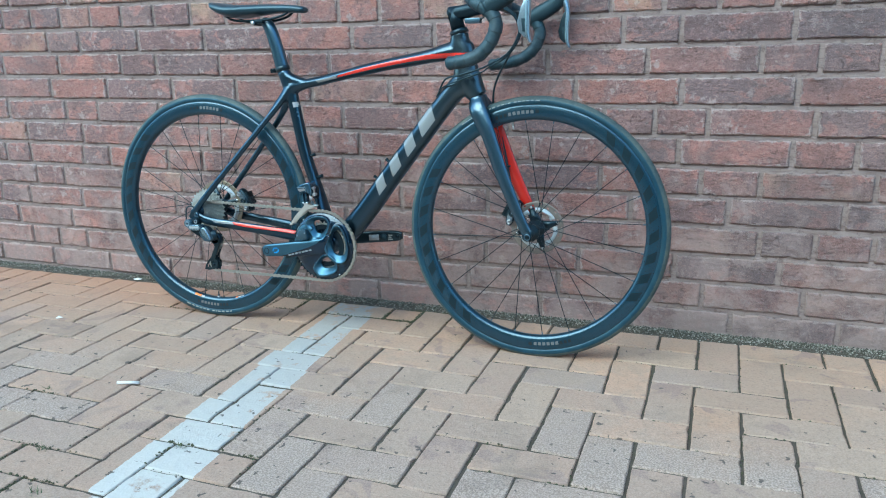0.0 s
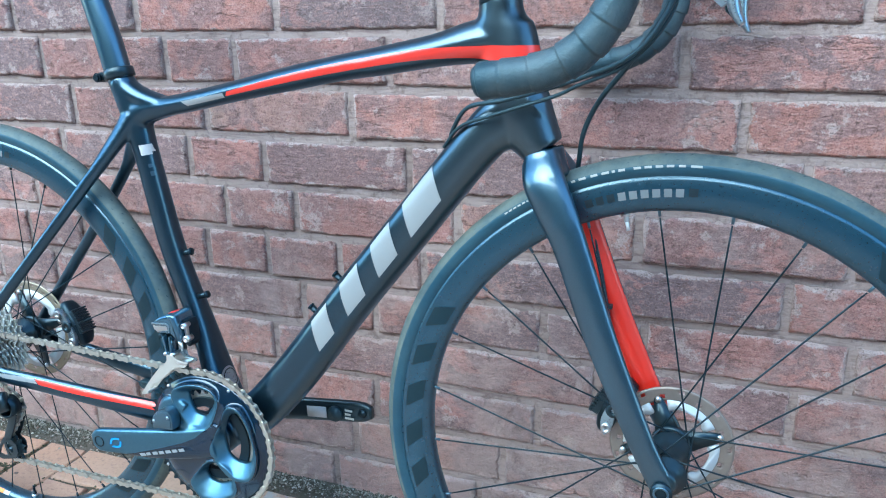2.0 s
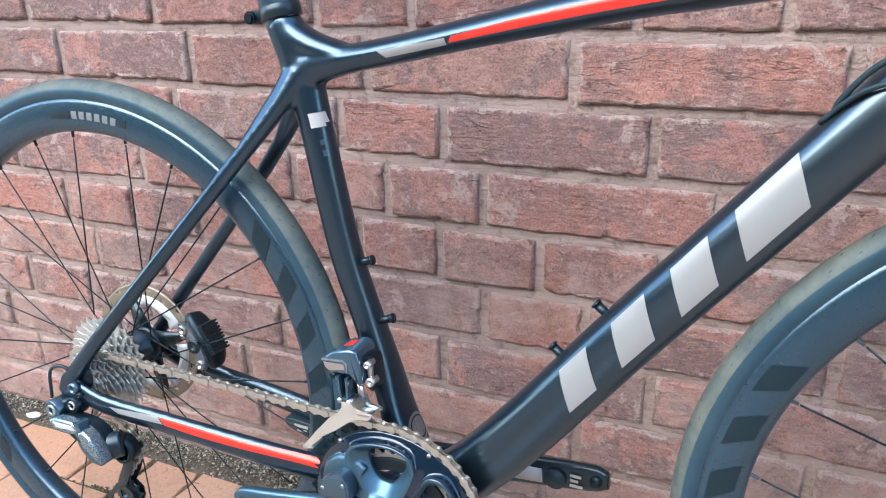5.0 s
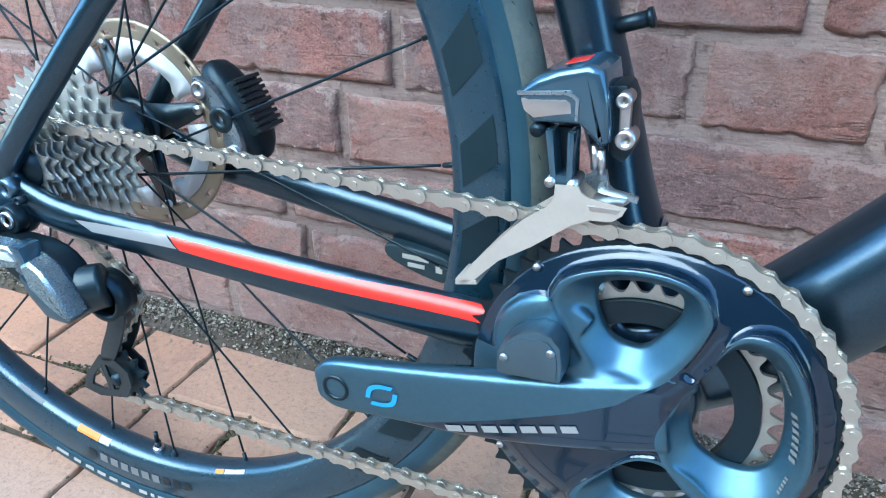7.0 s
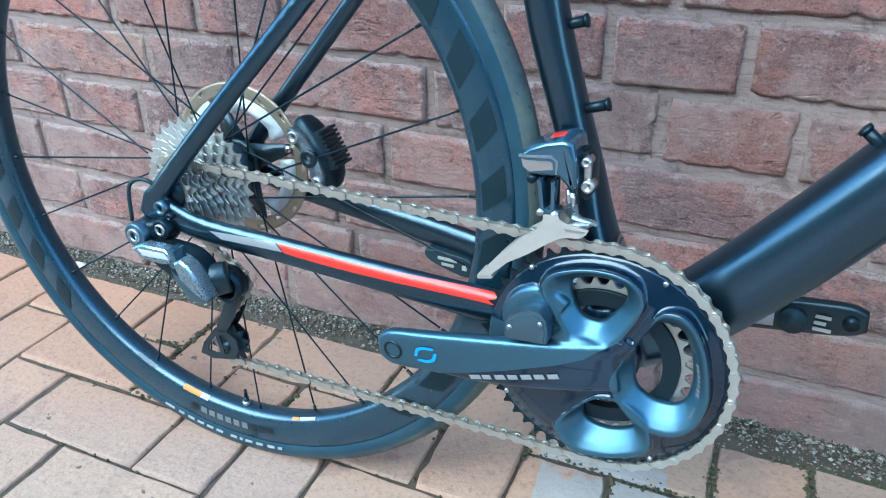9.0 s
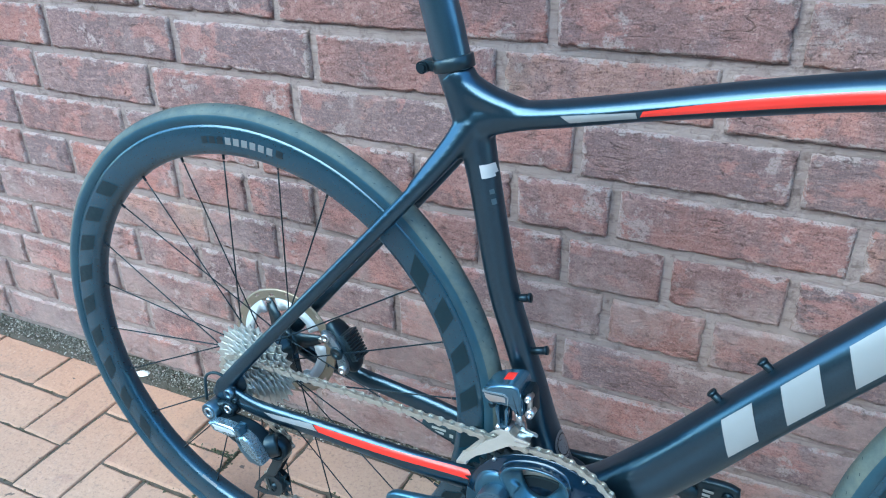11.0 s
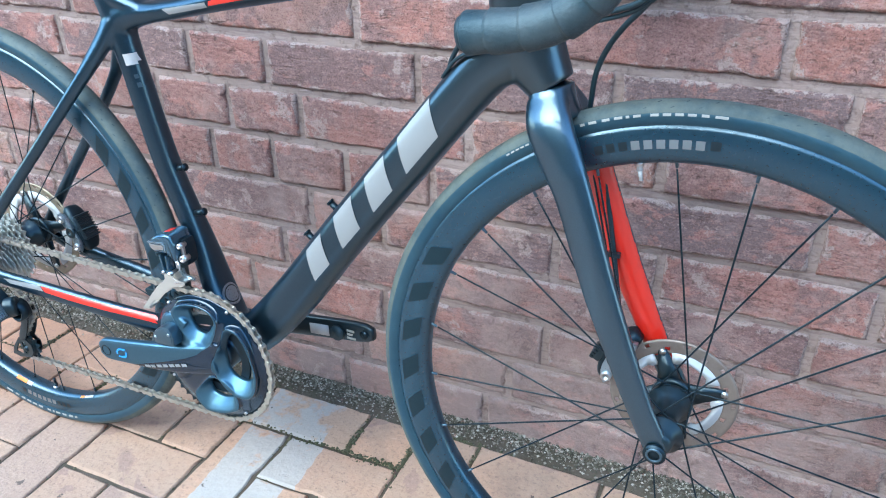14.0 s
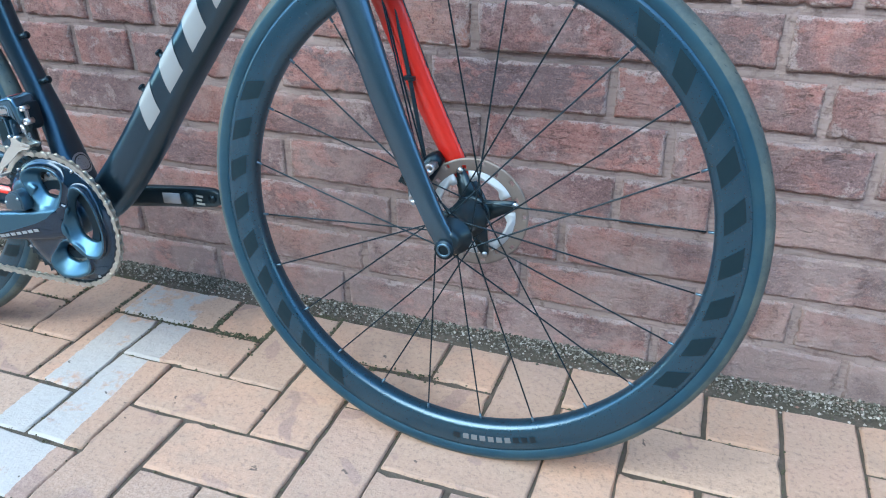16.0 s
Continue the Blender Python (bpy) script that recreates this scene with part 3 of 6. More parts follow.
# frame: tubes melted into one carbon shell
fr = bmesh.new()
sweep(fr, [(-0.100, 0, 0.699, 0.0130, 0.016), (-0.015, 0, 0.7115, 0.0128, 0.0185), (0.070, 0, 0.7285, 0.0130, 0.0195), (0.145, 0, 0.7435, 0.0146, 0.0200),
           (0.215, 0, 0.7565, 0.0152, 0.0205), (0.279, 0, 0.7662, 0.0165, 0.0215), (0.340, 0, 0.7765, 0.0182, 0.0225), (0.385, 0, 0.7850, 0.0230, 0.0235), (0.425, 0, 0.790, 0.025, 0.0235)], n=32, square=1.8)
sweep(fr, [(0.4640, 0, 0.6725, 0.0236, 0.0242), (0.4420, 0, 0.7050, 0.0340, 0.0265), (0.4320, 0, 0.7290, 0.0345, 0.0260), (0.4295, 0, 0.7470, 0.0315, 0.0250), (0.4240, 0, 0.7750, 0.0330, 0.0245), (0.4160, 0, 0.7980, 0.0335, 0.0240), (0.4140, 0, 0.8150, 0.0245, 0.0232), (0.4130, 0, 0.8300, 0.0230, 0.0230)], n=32)
sweep(fr, [(0.452, 0, 0.730, 0.0300, 0.0240), (0.416, 0, 0.7000, 0.0300, 0.0250), (0.388, 0, 0.6740, 0.0262, 0.0255), (0.301, 0, 0.5685, 0.0268, 0.0265), (0.222, 0, 0.4720, 0.0280, 0.0275),
           (0.1406, 0, 0.3680, 0.0295, 0.0290), (0.075, 0, 0.2950, 0.030, 0.030), (0.030, 0, 0.262, 0.030, 0.030)], n=24, square=2.6)
# the seat tube's foot stands off towards the far side
sweep(fr, [(0.010, 0.006, 0.280, 0.026, 0.030), (-0.0090, 0.010, 0.340, 0.0160, 0.0265), (-0.0260, 0.011, 0.395, 0.0156, 0.0215), (-0.0440, 0.009, 0.450, 0.0158, 0.0185), (-0.0640, 0.005, 0.520, 0.0165, 0.0180), (-0.0850, 0, 0.637, 0.0168, 0.0168),
           (-0.100, 0, 0.700, 0.0205, 0.0170), (-0.1160, 0, 0.7395, 0.0182, 0.0168)], n=24, square=2.0)
# the top tube runs on into the seat stays, with a fillet up the mast
sweep(fr, [(-0.1165, 0, 0.7440, 0.0110, 0.0155), (-0.1030, 0, 0.7270, 0.0145, 0.0162), (-0.0800, 0, 0.7165, 0.0135, 0.0165), (-0.0450, 0, 0.7090, 0.0110, 0.0165)], n=20)
rod(fr, (BB[0], -0.043, BB[2]), (BB[0], 0.043, BB[2]), 0.030, n=32)
for side in (-1, 1):
    sweep(fr, [(0.060, 0.0060 * side, 0.7230, 0.0080, 0.0100), (0.000, 0.0070 * side, 0.7125, 0.0105, 0.0100), (-0.050, 0.0070 * side, 0.7050, 0.0135, 0.0098), (-0.0900, 0.0080 * side, 0.6950, 0.0175, 0.0094), (-0.1140, 0.0150 * side, 0.6680, 0.0130, 0.0088), (-0.150, 0.0285 * side, 0.6215, 0.0092, 0.0080)], n=16)
    sweep(fr, [aft(*q) for q in [(-0.095, 0.010 * side, 0.694, 0.0115, 0.009), (-0.120, 0.020 * side, 0.656, 0.0095, 0.0085), (-0.175, 0.034 * side, 0.5934, 0.0085, 0.0075), (-0.260, 0.047 * side, 0.503, 0.0085, 0.0070),
               (-0.345, 0.058 * side, 0.414, 0.0090, 0.0070), (-0.412, 0.065 * side, 0.340, 0.0105, 0.0065), (-0.430, 0.066 * side, 0.312, 0.0125, 0.006)]], n=14)
    sweep(fr, [aft(*q) for q in [(-0.431, 0.066 * side, 0.330, 0.014, 0.006), (-0.405, 0.065 * side, 0.319, 0.0140, 0.0070), (-0.365, 0.063 * side, 0.3080, 0.0130, 0.0078), (-0.285, 0.057 * side, 0.3005, 0.0135, 0.0085),
               (-0.168, 0.049 * side, 0.2895, 0.0150, 0.0095), (-0.075, 0.037 * side, 0.2770, 0.0175, 0.0100), (0.000, 0.026 * side, 0.268, 0.018, 0.012)]], n=14)
    rod(fr, aft(-0.417, 0.058 * side, 0.330), aft(-0.417, 0.070 * side, 0.330), 0.0135, n=20)
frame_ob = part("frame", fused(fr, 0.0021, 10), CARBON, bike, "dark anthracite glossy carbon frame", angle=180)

# fork: crown and two blades, the inner faces red
fk = bmesh.new()
sweep(fk, [(0.4625, 0, 0.6745, 0.0228, 0.0236), (0.4670, 0, 0.6560, 0.0228, 0.030), (0.474, 0, 0.640, 0.022, 0.033)], n=24)
for side in (-1, 1):
    sweep(fk, [(0.4640, 0.014 * side, 0.664, 0.0215, 0.012), (0.4735, 0.030 * side, 0.642, 0.0236, 0.0125), (0.4920, 0.037 * side, 0.607, 0.0215, 0.0115), (0.5070, 0.040 * side, 0.575, 0.0190, 0.0105),
               (0.5390, 0.046 * side, 0.493, 0.0178, 0.0095), (0.5700, 0.051 * side, 0.424, 0.0158, 0.0085), (0.5960, 0.055 * side, 0.370, 0.0142, 0.0075), (0.6140, 0.057 * side, 0.337, 0.0140, 0.0065), (0.6170, 0.0575 * side, 0.327, 0.0125, 0.006)], n=18)
fork_bm = fused(fk, 0.0022, 4)
for f in fork_bm.faces:
    c = f.calc_center_median()
    if c.z < 0.628 and ((c.y > 0.020 and f.normal.y < -0.25) or (c.y < -0.020 and f.normal.y > 0.25)) and c.z > 0.372:
        f.material_index = 1
part("fork", fork_bm, [LIT_PAINT, RED], bike, "anthracite carbon fork with red inner faces", angle=180)
bpy.context.view_layer.update()

# paint and stickers on the frame
decal("red_stripe", frame_ob, [(0.0685, 0.7285), (0.150, 0.7480), (0.2274, 0.7630), (0.300, 0.7740), (0.3477, 0.7790), (0.4016, 0.7815), (0.4325, 0.7812), (0.4620, 0.7815)],
      [(0.0660, 0.7235), (0.150, 0.7400), (0.2271, 0.7535), (0.300, 0.7640), (0.3482, 0.7685), (0.3919, 0.7690), (0.4293, 0.7625), (0.4680, 0.7585)], RED, frame_ob, "red painted stripe", across=10, per=24)
decal("stripe_tip", frame_ob, [(-0.0040, 0.7150), (0.0625, 0.7270)], [(0.0050, 0.7100), (0.0640, 0.7220)], SILVER_INK, frame_ob, "silver stripe tip")
# the maker's lettering, as plain slanted blocks
LOGO_A, LOGO_B = Vector((0.1745, 0.4180)), Vector((0.3560, 0.6430))
along = (LOGO_B - LOGO_A).normalized()
over = Vector((-along.y, along.x))
def on_tube(s, h):
    p = LOGO_A + along * s + over * h
    return (p.x, p.y)
for s0, s1 in ((0.000, 0.036), (0.068, 0.108), (0.138, 0.178), (0.206, 0.266)):
    lo, hi, k = -0.0165, 0.0160, 0.60
    decal("print_block", frame_ob, [on_tube(s0 + k * 0.035, hi), on_tube(s1 + k * 0.035, hi)], [on_tube(s0, lo), on_tube(s1, lo)], SILVER_INK, frame_ob)
decal("seat_tube_sticker", frame_ob, [(-0.0835, 0.6555), (-0.0685, 0.6580)], [(-0.0805, 0.6420), (-0.0655, 0.6445)], WHITE, frame_ob, "white paper sticker")
decal("frame_badge", frame_ob, [(-0.0740, 0.6310), (-0.0705, 0.6316)], [(-0.0730, 0.6260), (-0.0695, 0.6266)], ANODISED, frame_ob, across=3, per=3)
decal("frame_badge", frame_ob, [(-0.0720, 0.6210), (-0.0685, 0.6216)], [(-0.0708, 0.6150), (-0.0673, 0.6156)], ANODISED, frame_ob, across=3, per=3)
decal("chainstay_tip", frame_ob, [(-0.3390, 0.3150), (-0.2740, 0.3125)], [(-0.3265, 0.3085), (-0.2660, 0.3055)], SILVER_INK, frame_ob, "silver stripe tip")
decal("chainstay_stripe", frame_ob, [(-0.2720, 0.3122), (-0.2194, 0.3072), (-0.1321, 0.3000), (-0.0745, 0.2935)], [(-0.2640, 0.3048), (-0.2194, 0.2995), (-0.1321, 0.2920), (-0.0730, 0.2850)], RED, frame_ob, "red painted stripe")
# round badge that follows the front of the seat tube's foot
badge_at, badge_u = Vector((0.0125, 0.010, 0.3270)), Vector((-0.296, 0, 0.955))
for nm, r0, r1, mt, lift in (("round_badge", 0.0, 0.0160, PALE_ALLOY, 0.0010), ("badge_ring", 0.0112, 0.0128, PLASTIC, 0.0016)):
    bd = bmesh.new()
    rings = []
    for k in range(6):
        r = r0 + (r1 - r0) * k / 5 + 1e-4
        ring = []
        for q in range(32):
            p = badge_at + badge_u * (r * math.cos(q * math.pi / 16)) + Vector((0, r * math.sin(q * math.pi / 16), 0))
            _, where, normal, _ = frame_ob.closest_point_on_mesh(p)
            ring.append(bd.verts.new(where + normal * lift))
        rings.append(ring)
    for g, h in zip(rings, rings[1:]):
        for q in range(32):
            bd.faces.new((g[q], g[(q + 1) % 32], h[(q + 1) % 32], h[q]))
    bmesh.ops.recalc_face_normals(bd, faces=bd.faces)
    part(nm, bd, mt, frame_ob, "small round grey badge" if r0 == 0 else "")
# bottle cage bolts
for x, z, dx, dz in ((-0.0383, 0.5075, 0.9, 0.25), (-0.0165, 0.4475, 0.9, 0.3), (0.2035, 0.500, -0.77, 0.63), (0.1655, 0.4520, -0.77, 0.63)):
    bb = bmesh.new()
    y = 0.006 if x < 0 else 0.0
    rod(bb, (x - dx * 0.014, y, z - dz * 0.014), (x + dx * 0.006, y, z + dz * 0.006), 0.0042, n=14)
    rod(bb, (x + dx * 0.005, y, z + dz * 0.005), (x + dx * 0.0075, y, z + dz * 0.0075), 0.0052, n=14)
    part("bolt", bb, BLACK_METAL, frame_ob)
hs = bmesh.new()
rod(hs, (0.4140, 0, 0.8275), (0.4105, 0, 0.8385), 0.0243, 0.0225, n=28)
part("headset_cap", hs, PLASTIC, frame_ob)

# seat post, clamp and saddle
sp = bmesh.new()
sweep(sp, [(-0.1130, 0, 0.725, 0.0165, 0.0150), (-0.1185, 0, 0.744, 0.0182, 0.0154), (-0.1230, 0, 0.760, 0.0194, 0.0156), (-0.1330, 0, 0.798, 0.0192, 0.0155), (-0.1490, 0, 0.848, 0.0182, 0.0152), (-0.160, 0, 0.868, 0.0165, 0.015), (-0.172, 0, 0.880, 0.012, 0.014)], n=24)
part("seat_post", sp, LIT_PAINT, bike, "glossy anthracite seat post")
cl = bmesh.new()
sweep(cl, [(-0.1176, 0, 0.7418, 0.0200, 0.0178), (-0.1178, 0, 0.7426, 0.0210, 0.0188), (-0.1203, 0, 0.7534, 0.0210, 0.0188), (-0.1205, 0, 0.7542, 0.0200, 0.0178)], n=28, per=1)
part("seat_clamp", cl, PLASTIC, bike, "black seat clamp")
cb = bmesh.new()
rod(cb, (-0.149, -0.010, 0.7425), (-0.149, 0.010, 0.7425), 0.0062, n=16)
rod(cb, (-0.149, -0.0125, 0.7425), (-0.149, -0.009, 0.7425), 0.0044, n=16)
box(cb, (-0.143, 0, 0.7440), (0.012, 0.014, 0.011), 0.002)
part("clamp_bolt", cb, BLACK_METAL, bike)
sd = bmesh.new()
secs = [(-0.318, 0.927, 0.052, 0.006), (-0.300, 0.917, 0.066, 0.014), (-0.262, 0.906, 0.066, 0.018), (-0.210, 0.907, 0.048, 0.016), (-0.150, 0.909, 0.030, 0.013), (-0.090, 0.908, 0.021, 0.011), (-0.045, 0.904, 0.018, 0.009), (-0.036, 0.901, 0.012, 0.005)]
sweep(sd, [(x, 0, z, h, w) for x, z, w, h in secs], n=24, per=5, square=2.4)
saddle_ob = part("saddle", sd, SADDLE_SKIN, bike, "black short-nosed racing saddle")
for side in (-1, 1):
    rl = bmesh.new()
    round_tube(rl, [(-0.285, 0.030 * side, 0.899), (-0.262, 0.028 * side, 0.884), (-0.225, 0.022 * side, 0.879), (-0.150, 0.022 * side, 0.880), (-0.105, 0.016 * side, 0.889), (-0.085, 0.010 * side, 0.899)], 0.0035)
    part("saddle_rail", rl, BLACK_METAL, saddle_ob)
sc = bmesh.new()
box(sc, (-0.178, 0, 0.8755), (0.034, 0.052, 0.012), 0.004)
rod(sc, (-0.188, -0.031, 0.872), (-0.188, 0.031, 0.872), 0.0065, n=18)
saddle_clamp = part("saddle_clamp", sc, BLACK_METAL, bike, "black saddle clamp with a bright bolt")
scb = bmesh.new()
rod(scb, (-0.188, -0.0345, 0.872), (-0.188, -0.0300, 0.872), 0.0058, n=18)
part("bolt", scb, ALLOY, saddle_clamp, "bright bolt")

# stem, handlebar, levers
stm = bmesh.new()
rod(stm, (0.4105, 0, 0.8385), (0.3960, 0, 0.8890), 0.0178, n=24)
sweep(stm, [(0.388, 0, 0.876, 0.0190, 0.0185), (0.420, 0, 0.880, 0.0175, 0.0165), (0.465, 0, 0.889, 0.0165, 0.0165), (0.498, 0, 0.896, 0.0200, 0.0200)], n=20, square=2.6)
part("stem", stm, BLACK_METAL, bike, "black alloy stem")
hb = bmesh.new()
round_tube(hb, [(0.500, -0.165, 0.898), (0.503, 0.0, 0.898), (0.500, 0.165, 0.898)], 0.0135, n=18, ref=(0, 0, 1))
bar_ob = part("handlebar", hb, BLACK_METAL, bike, "drop handlebar wrapped in worn black tape")
for side in (-1, 1):
    y, back = 0.190 * side, 0.010 if side < 0 else -0.014
    drop = [(0.4985, 0.115 * side, 0.8985), (0.5040, 0.165 * side, 0.8960), (0.525, 0.186 * side, 0.8830), (0.5520, y, 0.8680), (0.5680, y, 0.8500), (0.5710, y, 0.8270), (0.5570, y, 0.7960), (0.5310 + back * 0.2, y, 0.7720), (0.4990 + back * 0.5, y, 0.7600), (0.4480 + back, y, 0.7530)]
    st = spline(drop, 34)
    tp = bmesh.new()
    rows, turns = [], 1.0 / 0.024
    length = 0.0
    for a, b in zip(st, st[1:]):
        rows.append((*a, *(2 * [0.0147 + 0.0015 * ((length * turns + 0.12 * math.sin(length * 60)) % 1.0)])))
        length += float(np.linalg.norm(b - a))
    rows.append((*st[-1], 0.0152, 0.0152))
    sweep(tp, rows, n=20, ref=(0, 0.35, 0.9), per=1)
    part("bar_tape", tp, TAPE, bar_ob)
    pl = bmesh.new()
    rod(pl, (0.4490 + back, y, 0.7531), (0.4440 + back, y, 0.7522), 0.0148, 0.0122, n=20)
    part("bar_end_plug", pl, RUBBER, bar_ob)
    hood = bmesh.new()
    sweep(hood, [(0.548, y, 0.872, 0.019, 0.018), (0.572, y, 0.885, 0.021, 0.0185), (0.600, y, 0.900, 0.020, 0.017), (0.625, y, 0.921, 0.019, 0.0165), (0.640, y, 0.945, 0.016, 0.016), (0.641, y, 0.957, 0.011, 0.012)], n=20, square=2.4)
    shifter = part("shifter", hood, RUBBER, bike, "black brake and shift lever")
    lv = bmesh.new()
    sweep(lv, [(0.634, y, 0.925, 0.010, 0.012), (0.645, y - 0.003, 0.890, 0.0070, 0.0105), (0.6460, y - 0.006, 0.860, 0.0060, 0.0095), (0.6465, y - 0.008, 0.825, 0.0055, 0.0085), (0.6495, y - 0.009, 0.806, 0.0045, 0.0075), (0.6555, y - 0.010, 0.7945, 0.0025, 0.0055)], n=14)
    part("brake_lever", lv, PALE_ALLOY, shifter, "blue-grey alloy lever blade")
    paddle = shell("shift_paddle", [(0.640, 0.888), (0.630, 0.866), (0.6235, 0.838), (0.628, 0.818), (0.641, 0.806), (0.6490, 0.8120), (0.6490, 0.860), (0.650, 0.888)], y - 0.012, y - 0.004, 0.0015, PALE_ALLOY if side < 0 else PLASTIC, shifter, "blue-grey shift paddle" if side < 0 else "black shift paddle")
    shell("paddle_grip", [(0.6330, 0.846), (0.6462, 0.846), (0.6462, 0.8155), (0.6365, 0.8190)], y - 0.0130, y - 0.011, 0.0006, RUBBER, paddle, "dark ribbed grip")
jb = bmesh.new()
box(jb, (0.452, -0.004, 0.8585), (0.040, 0.020, 0.013), 0.003)
part("junction_box", jb, ANODISED, bike, "small grey junction box under the stem")


def cable(pts, r=0.0024, mat=RUBBER, name="cable", parent=bike, label=""):
    cbm = bmesh.new()
    round_tube(cbm, pts, r, n=8, per=8)
    return part(name, cbm, mat, parent, label)


# all hoses leave the tape beside the stem, loop forward together and run back under the bar
cable([(0.4700, -0.006, 0.858), (0.500, -0.040, 0.872), (0.515, -0.080, 0.884)], 0.0016, name="wire")
cable([(0.512, -0.118, 0.884), (0.555, -0.112, 0.880), (0.588, -0.104, 0.858), (0.598, -0.098, 0.825), (0.589, -0.098, 0.800), (0.574, -0.095, 0.780), (0.552, -0.088, 0.7650), (0.515, -0.066, 0.7515), (0.4850, -0.0430, 0.7420), (0.430, -0.0420, 0.7270), (0.388, -0.0300, 0.7180), (0.365, -0.016, 0.692), (0.358, -0.008, 0.672)], 0.0024, name="brake_hose")
cable([(0.512, -0.108, 0.888), (0.560, -0.104, 0.882), (0.593, -0.098, 0.856), (0.600, -0.092, 0.822), (0.590, -0.092, 0.796), (0.572, -0.088, 0.775), (0.550, -0.082, 0.7590), (0.512, -0.060, 0.7445), (0.4830, -0.0400, 0.7320), (0.420, -0.0370, 0.7120), (0.377, -0.0230, 0.6970), (0.352, -0.010, 0.672)], 0.0020, name="cable")
cable([(0.512, 0.120, 0.886), (0.550, 0.060, 0.882), (0.586, -0.030, 0.862), (0.597, -0.078, 0.836), (0.588, -0.086, 0.806), (0.572, -0.075, 0.782), (0.552, -0.050, 0.758), (0.532, -0.025, 0.737), (0.516, -0.008, 0.715), (0.5050, 0.002, 0.690), (0.5000, 0.012, 0.662), (0.497, 0.020, 0.645)], 0.0027, name="brake_hose")


# ---------------------------------------------------------------- wheels
def wheel(name, hub, label, rear):
    wh = new(name)
    wh.parent = bike
    wh.location = hub
    wh.rotation_euler = (radians(-1.0), 0, radians(2.2)) if rear else (radians(-1.5), 0, radians(1.8))
    tagged(wh, label)
    # tyre: casing with a worn tread band
    prof = []
    for k in range(20):
        a = 2 * math.pi * k / 20
        prof.append((0.3252 + 0.0145 * math.cos(a), 0.0146 * math.sin(a)))
    ty = bmesh.new()
    revolve(ty, prof, n=144)
    for f in ty.faces:
        c = f.calc_center_median()
        f.material_index = 1 if math.hypot(c.x, c.z) > 0.3290 else 0
    tyre = part("tyre", ty, [TYRE, TREAD], wh, "worn black tyre with a dusty tread", angle=180)
    # sipes cut into the shoulders of the tread
    for k in range(0, 60, 3):
        for j in range(3):
            a0 = radians(k * 6 + j * 4.2)
            for sgn in (-1, 1):
                sb = bmesh.new()
                p = []
                for s in (0.0, 1.0):
                    th = radians(20 + 34 * s) * sgn
                    r, yy = 0.3252 + 0.01468 * math.cos(th), 0.01478 * math.sin(th)
                    a = a0 + radians(2.6) * s
                    p.append(((r * math.cos(a - 0.0022), yy, r * math.sin(a - 0.0022)), (r * math.cos(a + 0.0022), yy, r * math.sin(a + 0.0022))))
                sb.faces.new([sb.verts.new(q) for q in (p[0][0], p[0][1], p[1][1], p[1][0])])
                part("sipe", sb, GLOSS_BLACK, tyre)
    # rim: a deep aero section
    rim_side = [(0.3195, 0.0120), (0.3140, 0.0135), (0.3010, 0.0142), (0.2905, 0.0137), (0.2845, 0.0113), (0.2812, 0.0067)]
    rim_prof = [(r, -y) for r, y in rim_side] + [(0.2804, 0.0)] + rim_side[::-1]
    rm = bmesh.new()
    revolve(rm, rim_prof, n=144)
    rim = part("rim", rm, RIM, wh, "deep satin black carbon rim", angle=180)

    def arc_block(a0, a1, r0, r1, mat, lift=0.0006, nm="print_block", slant=0.0):
        ab = bmesh.new()
        def across(r):
            pts = sorted(rim_prof[:7])
            rs = [q[0] for q in pts]
            ys = [q[1] for q in pts]
            return float(np.interp(r, rs, ys))
        n = max(2, int(abs(a1 - a0) / 1.5))
        grid = []
        for j in range(7):
            r = r0 + (r1 - r0) * j / 6
            grid.append([ab.verts.new((r * math.cos(radians(a0 + slant * j / 6 + (a1 - a0) * k / n)), across(r) - lift, r * math.sin(radians(a0 + slant * j / 6 + (a1 - a0) * k / n)))) for k in range(n + 1)])
        for g, h in zip(grid, grid[1:]):
            for k in range(n):
                ab.faces.new((g[k], g[k + 1], h[k + 1], h[k]))
        bmesh.ops.recalc_face_normals(ab, faces=ab.faces)
        if ab.faces[:][0].normal.y > 0:
            bmesh.ops.reverse_faces(ab, faces=ab.faces)
        return part(nm, ab, mat, rim)

    start = (148.5, 326.0) if not rear else (132.0, 312.0)
    for s in start:
        for j in range(9):
            a = s + j * 10.2
            arc_block(a, a + 5.0, 0.2900, 0.3115, RIM_PRINT, slant=3.0)
    for s in ((272.0, 91.0) if not rear else (260.0, 79.0)):
        arc_block(s - 2.6, s - 0.9, 0.2975, 0.3060, GLOSS_BLACK)
        for j in range(9):
            arc_block(s + j * 2.2, s + j * 2.2 + 1.5, 0.2965, 0.3050, GREY_PRINT if j < 6 else GLOSS_BLACK)
    # bright stickers along the inner edge of the rear rim
    if rear:
        for a0, a1, mt in ((254.4, 259.2, ORANGE), (259.3, 261.6, WHITE), (284.9, 286.8, ORANGE), (287.0, 291.4, WHITE), (240.3, 246.0, GREY_PRINT)):
            arc_block(a0, a1, 0.2818, 0.2865 if 250 < a0 < 262 else 0.2840, mt, nm="rim_sticker")
